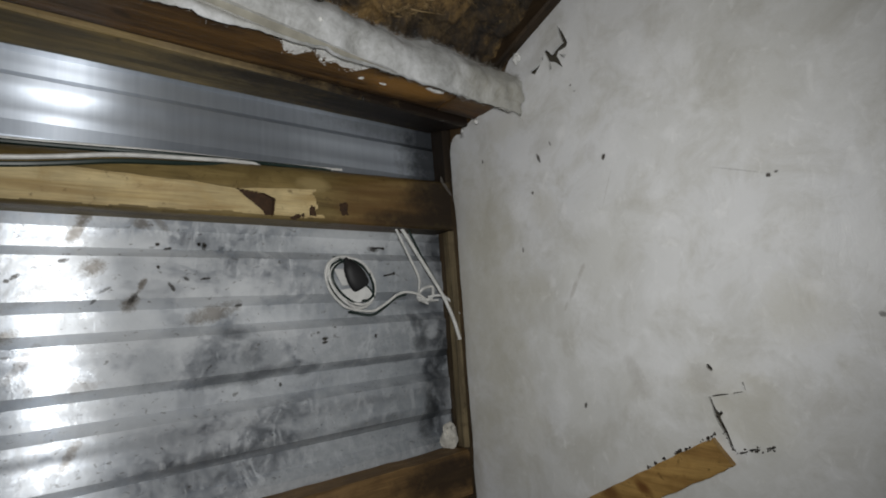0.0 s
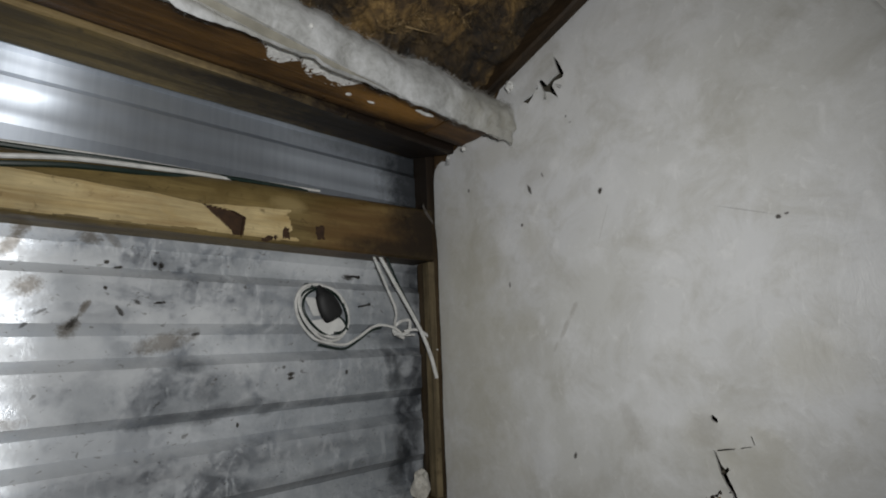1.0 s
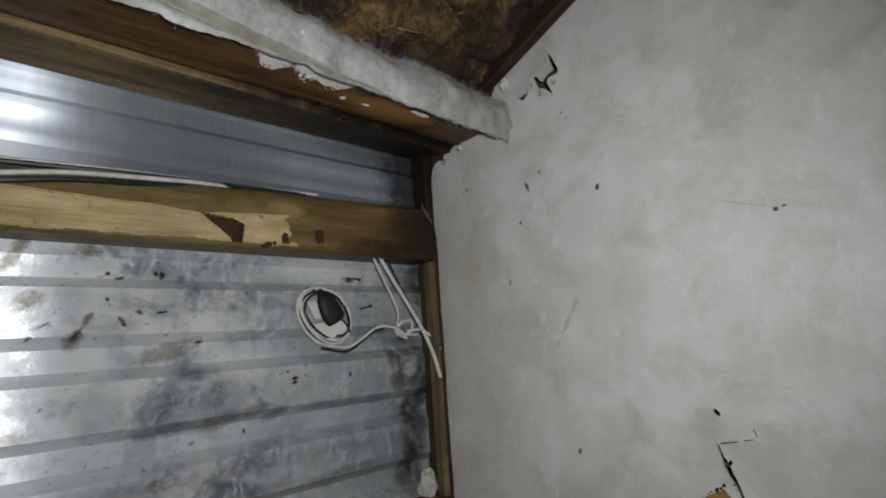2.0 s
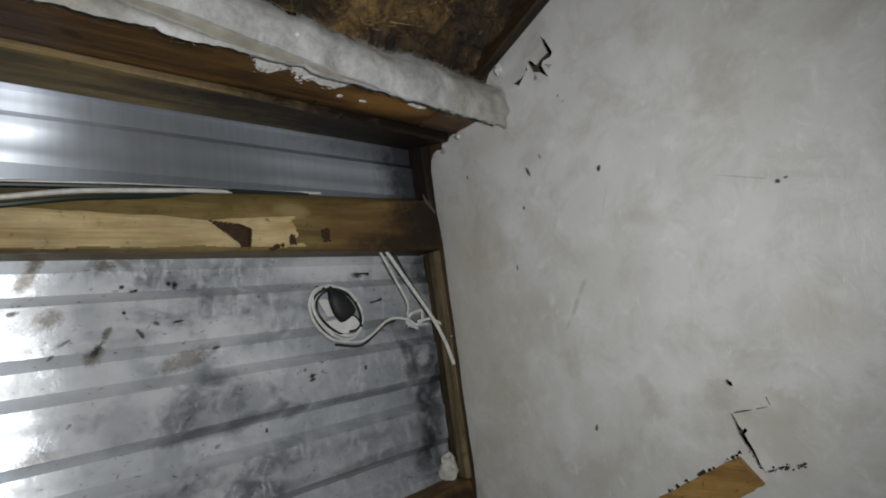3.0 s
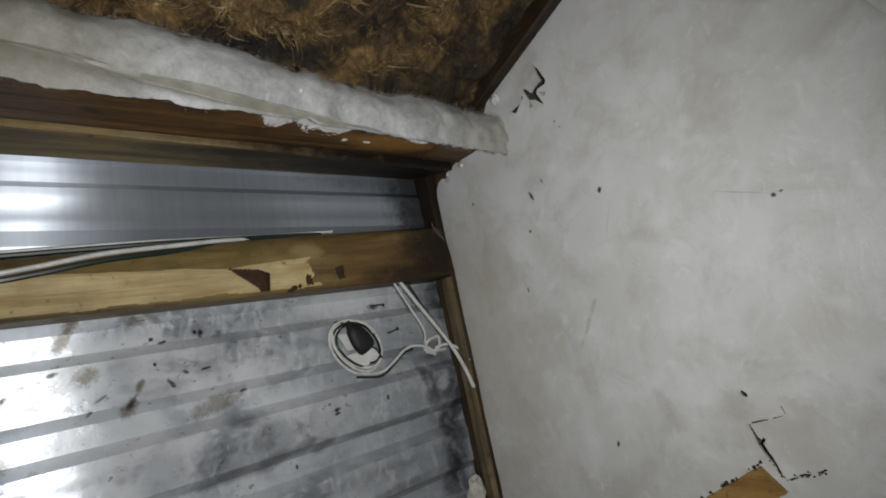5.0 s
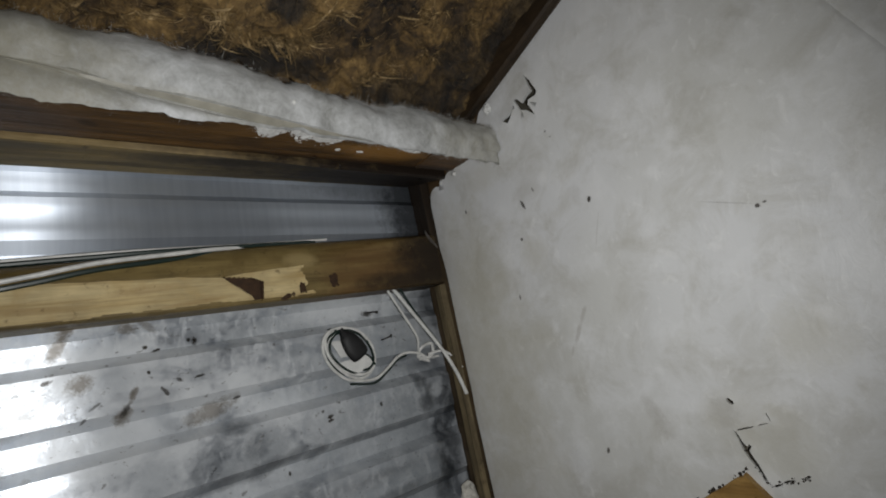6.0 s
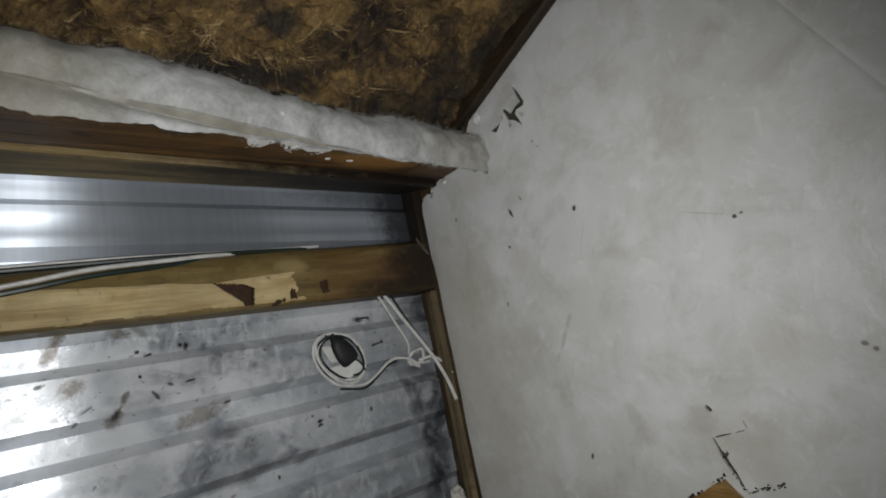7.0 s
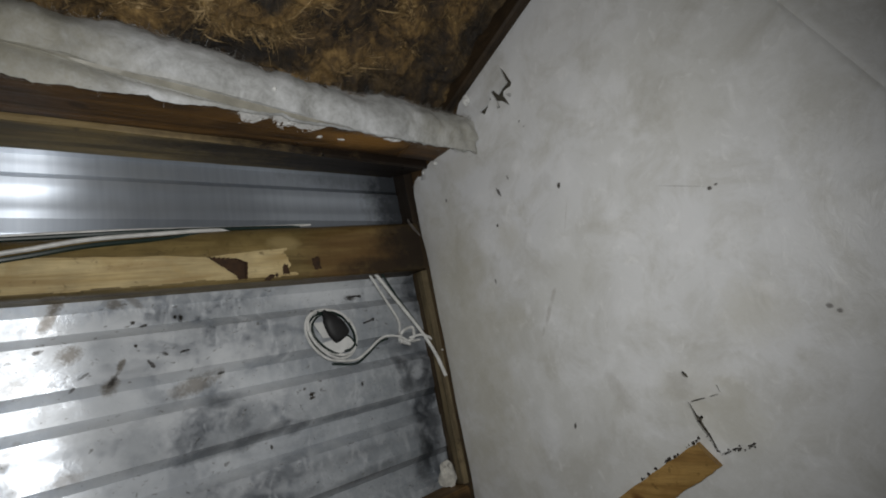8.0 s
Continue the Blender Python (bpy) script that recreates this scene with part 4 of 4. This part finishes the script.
FRINGE = [(-0.7, 0.600), (0.10, 0.600), (0.135, 0.632), (0.15, 0.636), (0.17, 0.622), (0.20, 0.636), (0.245, 0.637), (0.262, 0.620), (0.30, 0.600), (0.55, 0.598)]


def fleece_fringe():
    """Thin ragged tongue of wet fleece under the board, in flakes towards its rim."""
    bm = bmesh.new()
    d = 0.0016
    grid = {}

    def corner(i, j):
        if (i, j) not in grid:
            x, y = i * d, 0.598 + j * d
            lift = 0.0012 + 0.0022 * max(0.0, fbm(x, y, 5.0, 45.0))
            grid[i, j] = bm.verts.new((x + 0.0006 * fbm(x, y, 1.0, 300.0), y + 0.0006 * fbm(x, y, 8.0, 300.0), plate_z(y) - lift))
        return grid[i, j]
    for i in range(int(-0.36 / d), int(0.44 / d)):
        for j in range(int(0.075 / d)):
            x, y = i * d, 0.598 + j * d
            rim = lerp_table(FRINGE, x) + 0.012 * fbm(x, 2.0, 3.0, 26.0) - y
            holes = 1.3 * fbm(x, y, 6.0, 75.0, 4) + 0.7 * fbm(x, y, 2.0, 190.0, 2)
            if rim > 0.018 * max(0.0, holes) or (0.0 < rim + 0.010 and holes > 0.55 and 0.12 < x < 0.27):
                if rim > 0 or holes > 0.55:
                    bm.faces.new((corner(i, j), corner(i, j + 1), corner(i + 1, j + 1), corner(i + 1, j)))
    return bm


def fleece_strip():
    bm = bmesh.new()
    loft(bm, [strip_ring(x) for x in steps(-0.7, 0.557, 0.006)])
    rib_faces = [f for f in bm.faces if len(f.verts) == 4]
    n = len(strip_ring(0.0))
    for i, f in enumerate(rib_faces):
        if i % n == n - 2 and f.calc_center_median().x < 0.37:
            f.material_index = 1
    thing = part("fleece_strip", bm, [M_FLEECE, M_RIBBON])
    fz = bmesh.new()
    for _ in range(8000):
        x = random.uniform(-0.3, 0.556) if random.random() < 0.5 else random.uniform(0.25, 0.556)
        ring = strip_ring(x)
        p = Vector(ring[14 - min(5, int(abs(random.gauss(0, 1)) * 1.4))] if random.random() < 0.6 else ring[random.choice((18, 19, 19, 20))])
        p.z += random.uniform(-0.003, 0.003)
        way = Vector((random.gauss(0, 1.0), random.gauss(-0.1, 0.4), random.gauss(0.15, 0.5))).normalized()
        n, w = random.uniform(0.002, 0.005), random.uniform(0.00005, 0.00012)
        side = way.cross(Vector((random.gauss(0, 1), random.gauss(0, 1), random.gauss(0, 1)))).normalized() * w
        curl = Vector((random.gauss(0, 1), random.gauss(0, 1), random.gauss(0, 1))) * 0.9 * n
        prev = None
        for k in range(3):
            c = p + way * n * k / 2 + curl * (k / 2) ** 2
            pair = (fz.verts.new(c - side), fz.verts.new(c + side))
            if prev:
                fz.faces.new((prev[0], prev[1], pair[1], pair[0]))
            prev = pair
    tagged(part("fringe", fleece_fringe(), M_SCRAP, thing, "ragged wet fleece scraps stuck to the board"), kind="stuff")
    tagged(part("fuzz", fz, M_FLEECE, thing, smooth=False), "loose white fibres", kind="stuff")
    return thing


tagged(fleece_strip(), "white fleece insulation strip sagging below the roof edge", "insulation")


# ---- lath nailed across the torn panel ----
def broken_lath():
    a, b = Vector((0.2825, 1.4115)), Vector((0.72, 1.163))
    way = (b - a).normalized()
    up = Vector((-way.y, way.x)) if way.x < 0 else Vector((way.y, -way.x)) * -1
    bm = bmesh.new()
    rings = []
    length = (b - a).length
    for s in steps(0, length, 0.006):
        c = a + way * s
        h0 = 0.0195 + 0.0016 * fbm(s, 0, 1, 40) - (0.002 if s < 0.008 else 0)
        h1 = -0.0195 + 0.0015 * fbm(s, 5, 1, 40) + (0.002 if s < 0.008 else 0)
        ring = []
        for x, h in ((0.5505, h1), (0.5490, h1 * 0.8), (0.5482, 0), (0.5490, h0 * 0.8), (0.5505, h0), (0.5600, h0), (0.5600, h1)):
            q = c + up * h
            skew = 0.0 if s > 0.001 else 0.003 * h / 0.02
            ring.append((x + 0.0006 * fbm(s, h, 3, 30), q.x + skew, q.y))
        rings.append(ring)
    loft(bm, rings)
    thing = part("lath", bm, M_LATH)
    return thing, a, way, up


lath, LA, LW, LU = broken_lath()
tagged(lath, "short orange pine lath fixed aslant on the white panel", "lath")
crumbs = bmesh.new()
for _ in range(26):
    s = random.choice((0.035, 0.05, 0.058, 0.085, 0.11, 0.002, 0.01)) + random.gauss(0, 0.006)
    q = LA + LW * max(s, -0.004) + LU * (0.0205 + abs(random.gauss(0, 0.0012)))
    r = random.uniform(0.0008, 0.0026)
    made = bmesh.ops.create_icosphere(crumbs, subdivisions=1, radius=r, matrix=Matrix.Translation((0.5535 + random.uniform(-0.001, 0.003), q.x, q.y)))
    for v in made["verts"]:
        v.co += Vector([random.uniform(-0.4, 0.4) * r for _ in range(3)])
line = smooth_path([(0.5585, 0.291, 1.480), (0.5585, 0.286, 1.455), (0.5585, 0.277, 1.430), (0.5585, 0.268, 1.411), (0.5585, 0.245, 1.418), (0.5585, 0.224, 1.423)], 8)
for _ in range(60):
    q = random.choice(line) + Vector((random.uniform(-0.0005, 0.001), random.gauss(0, 0.0016), random.gauss(0, 0.0016)))
    r = random.uniform(0.0004, 0.0015)
    made = bmesh.ops.create_icosphere(crumbs, subdivisions=1, radius=r, matrix=Matrix.Translation(q))
    for v in made["verts"]:
        v.co += Vector([random.uniform(-0.4, 0.4) * r for _ in range(3)])
tagged(part("dirt_crumbs", crumbs, M_DIRT), "dark dirt crumbs along the lath and the crack", "dirt", kind="stuff")


# ---- cables ----
def twin_cable(name, white, black, label, rw, rb):
    thing = empty(name)
    bm = bmesh.new()
    tube(bm, white, rw)
    part("white_core", bm, M_WHITE_CABLE, thing, "white sheathed core")
    bm = bmesh.new()
    tube(bm, black, rb)
    part("black_core", bm, M_BLACK_CABLE, thing, "black sheathed core")
    return tagged(thing, label, "cable", group="cables along the rail")


twin_cable("cable",
           [(-1.2, 0.835, 1.882), (-0.9, 0.835, 1.883), (-0.6, 0.834, 1.885), (-0.35, 0.833, 1.887), (-0.19, 0.831, 1.890), (-0.078, 0.831, 1.896), (0.024, 0.829, 1.900), (0.182, 0.827, 1.903), (0.314, 0.822, 1.907)],
           [(-1.2, 0.828, 1.875), (-0.9, 0.828, 1.876), (-0.6, 0.827, 1.878), (-0.35, 0.826, 1.880), (-0.19, 0.824, 1.883), (-0.078, 0.824, 1.889), (0.024, 0.821, 1.894), (0.182, 0.820, 1.899), (0.29, 0.824, 1.903)],
           "white and black twin cable lying on the rail", 0.0026, 0.0040)
twin_cable("cable",
           [(-1.2, 0.786, 1.80), (-0.9, 0.785, 1.806), (-0.6, 0.784, 1.815), (-0.35, 0.784, 1.830), (-0.191, 0.783, 1.848), (-0.128, 0.784, 1.858), (-0.054, 0.789, 1.873), (0.049, 0.800, 1.885), (0.109, 0.812, 1.893), (0.16, 0.822, 1.897)],
           [(-1.2, 0.787, 1.791), (-0.9, 0.786, 1.797), (-0.6, 0.785, 1.806), (-0.35, 0.785, 1.821), (-0.191, 0.784, 1.839), (-0.128, 0.786, 1.849), (-0.054, 0.791, 1.864), (0.049, 0.803, 1.877), (0.109, 0.815, 1.888), (0.16, 0.826, 1.894)],
           "white and black twin cable sagging over the rail", 0.0034, 0.0040)


def single_cable(points, label, r=0.0032, material=None):
    bm = bmesh.new()
    tube(bm, points, r)
    return tagged(part("cable_end", bm, material or M_WHITE_CABLE), label, "cable", group="loose cables in the corner")


single_cable([(0.425, 0.818, 1.802), (0.449, 0.812, 1.745), (0.478, 0.818, 1.695), (0.490, 0.838, 1.668), (0.505, 0.846, 1.650), (0.540, 0.838, 1.648)],
             "thin white cable hanging from the rail into a knot", 0.0026)
single_cable([(0.436, 0.815, 1.803), (0.470, 0.806, 1.742), (0.516, 0.798, 1.665), (0.540, 0.793, 1.610), (0.552, 0.789, 1.562)],
             "stiff white cable end slanting down beside the post", 0.0037)
single_cable([(0.452, 0.812, 1.800), (0.480, 0.806, 1.738), (0.523, 0.800, 1.662)], "thin black cable beside the white one", 0.0022, M_BLACK_CABLE)
single_cable([(0.490, 0.842, 1.650), (0.520, 0.836, 1.652), (0.520, 0.830, 1.676), (0.498, 0.836, 1.672), (0.492, 0.845, 1.655), (0.515, 0.842, 1.642)],
             "white cable knotted in the corner", 0.0034)
single_cable([(0.510, 0.835, 1.655), (0.535, 0.822, 1.657), (0.552, 0.805, 1.640), (0.558, 0.792, 1.615)], "white cable tail curling to the post", 0.0030)


# ---- coil with plug ----
def coil_turns(start, turns, wide, high, seed, out=0.0):
    pts = []
    n = int(turns * 18)
    for i in range(n + 1):
        a = radians(start - i * 20)
        k = i / n
        rx = wide * (1 - 0.20 * k) + 0.0035 * math.sin(i * 0.37 + seed)
        rz = high * (1 - 0.16 * k) + 0.003 * math.cos(i * 0.43 + seed)
        u, w = rx * math.cos(a), rz * math.sin(a)
        pts.append((0.338 + u * 0.90 + w * 0.25, 0.842 - out - 0.004 * math.sin(a * 1.4 + 1) - 0.003 * k, 1.690 - u * 0.42 + w * 0.92))
    return pts


def coil():
    thing = empty("cable_coil")
    lead = [(0.505, 0.836, 1.650), (0.488, 0.838, 1.662), (0.462, 0.845, 1.668), (0.437, 0.844, 1.662), (0.408, 0.843, 1.645), (0.375, 0.842, 1.632), (0.325, 0.841, 1.640)]
    bm = bmesh.new()
    tube(bm, lead + coil_turns(-110, 2.6, 0.060, 0.049, 0.0), 0.0027, 8, 5)
    part("white_core", bm, M_WHITE_CABLE, thing, "white sheathed core")
    bm = bmesh.new()
    tube(bm, coil_turns(-100, 1.9, 0.0555, 0.0445, 0.9, 0.001), 0.0023, 8, 5)
    part("black_core", bm, M_BLACK_CABLE, thing, "black sheathed core")
    return thing


tagged(coil(), "white and black cable coil hung on the steel sheet", "cable")
bm = bmesh.new()
tube(bm, [(0.462, 0.846, 1.663), (0.437, 0.845, 1.657), (0.408, 0.845, 1.639), (0.375, 0.843, 1.625), (0.325, 0.843, 1.633)], 0.0024)
tagged(part("cable_end", bm, M_BLACK_CABLE), "black cable running under the white lead", "cable", group="loose cables in the corner")


def plug():
    bm = bmesh.new()
    rings = []
    a, b = Vector((0.318, 0.833, 1.736)), Vector((0.352, 0.833, 1.678))
    way = (b - a).normalized()
    side = Vector((way.z, 0, -way.x))
    for s, w, h in ((0, 0.004, 0.003), (0.08, 0.005, 0.0045), (0.10, 0.008, 0.006), (0.22, 0.011, 0.008), (0.24, 0.014, 0.009), (0.45, 0.019, 0.010), (0.65, 0.022, 0.010), (0.90, 0.021, 0.010), (0.98, 0.018, 0.008), (1.0, 0.014, 0.007)):
        c = a + (b - a) * s
        rings.append([c + side * w * math.cos(q) + Vector((0, 1, 0)) * h * math.sin(q) for q in (2 * math.pi * k / 14 for k in range(14))])
    loft(bm, rings)
    thing = part("plug", bm, M_PLUG)
    bm = bmesh.new()
    tube(bm, [(0.314, 0.838, 1.727), (0.307, 0.838, 1.737), (0.296, 0.842, 1.738)], 0.0022)
    part("lead", bm, M_BLACK_CABLE, thing)
    bm = bmesh.new()
    tube(bm, [(0.350, 0.836, 1.690), (0.368, 0.832, 1.676), (0.379, 0.834, 1.658)], 0.0018)
    part("lead", bm, M_BLACK_CABLE, thing)
    return thing


tagged(plug(), "black plastic plug tucked inside the cable coil", "plug")


def card(points, thick, label):
    bm = bmesh.new()
    lo = [bm.verts.new(p) for p in points]
    hi = [bm.verts.new((p[0], p[1] + thick, p[2])) for p in points]
    n = len(points)
    bm.faces.new(lo)
    bm.faces.new(list(reversed(hi)))
    for i in range(n):
        bm.faces.new((lo[i], hi[i], hi[(i + 1) % n], lo[(i + 1) % n]))
    bmesh.ops.recalc_face_normals(bm, faces=bm.faces)
    return tagged(part("paper_tag", bm, M_CARD, smooth=False), label, "tag", group="tags in the coil")


card([(0.300, 0.842, 1.674), (0.335, 0.838, 1.678), (0.366, 0.833, 1.680), (0.378, 0.834, 1.658), (0.345, 0.838, 1.650), (0.322, 0.841, 1.655)], 0.0012, "white card tag under the plug")
card([(0.300, 0.846, 1.716), (0.318, 0.844, 1.716), (0.330, 0.844, 1.684), (0.316, 0.846, 1.684)], 0.0012, "small white card beside the plug")


# ---- screws, foam, drops, flakes ----
def nail(points, r):
    bm = bmesh.new()
    tube(bm, points, r, 7, 4)
    head = Vector(points[-1])
    bmesh.ops.create_uvsphere(bm, u_segments=9, v_segments=5, radius=r * 1.9, matrix=Matrix.Translation(head) @ Matrix.Diagonal((1, 0.5, 1, 1)))
    return tagged(part("nail", bm, M_STEEL), "bent rusty nail sticking out of the steel sheet", "nail", group="bent nails")


nail([(0.414, 0.855, 1.703), (0.420, 0.846, 1.704), (0.432, 0.842, 1.707)], 0.0018)
nail([(0.398, 0.868, 1.762), (0.404, 0.852, 1.761), (0.413, 0.848, 1.759)], 0.0018)


def lump(name, c, r, squash, material, label, category, rough=0.3, sub=3, group=""):
    bm = bmesh.new()
    bmesh.ops.create_icosphere(bm, subdivisions=sub, radius=1.0)
    for v in bm.verts:
        d = 1 + rough * fbm(v.co.x, v.co.y, v.co.z + c[0] * 50, 1.6)
        v.co = Vector((c[0] + v.co.x * r * squash[0] * d, c[1] + v.co.y * r * squash[1] * d, c[2] + v.co.z * r * squash[2] * d))
    return tagged(part(name, bm, material), label, category, group)


lump("foam_lump", (0.548, 0.842, 1.362), 0.020, (0.9, 0.8, 1.25), M_FOAM, "white foam lump resting on the lower rail", "foam", 0.5)
lump("paper_wad", (0.549, 0.557, 2.080), 0.010, (0.7, 0.7, 1.0), M_CARD, "white paper wad stuck by the rafter", "paper", 0.6)
for c, r in (((0.243, 0.684, plate_z(0.684) - 0.001), 0.0026), ((0.46, 0.789, 1.872), 0.002), ((0.485, 0.789, 1.874), 0.0025), ((0.30, 0.704, 2.004), 0.003), ((0.49, 0.720, 2.002), 0.003)):
    lump("water_drop", c, r, (1, 1, 1.25), M_WATER, "clear water drop clinging to the wet timber", "drop", 0.05, 2, "water drops")
for x, y in ((0.395, 0.632), (0.405, 0.634), (0.414, 0.633), (0.27, 0.655), (0.312, 0.655)):
    lump("fleece_flake", (x, y, plate_z(y) - 0.001), 0.006 + 0.002 * math.sin(x * 900), (1.3, 0.8, 0.25), M_SCRAP, "white fleece flake stuck under the wall plate", "flake", 0.9, 2, "fleece flakes")
# white beads stand in for the bright glints on water drops
for c, r in (((0.536, 0.668, 1.992), 0.0046), ((0.557, 0.735, 2.000), 0.0028), ((0.153, 0.556, 2.026), 0.0032)):
    lump("drop_glint", c, r, (1, 1, 1.2), M_CARD, "tiny white bead standing in for a drop's glint at the roof edge", "bead", 0.2, 2, "foam beads")
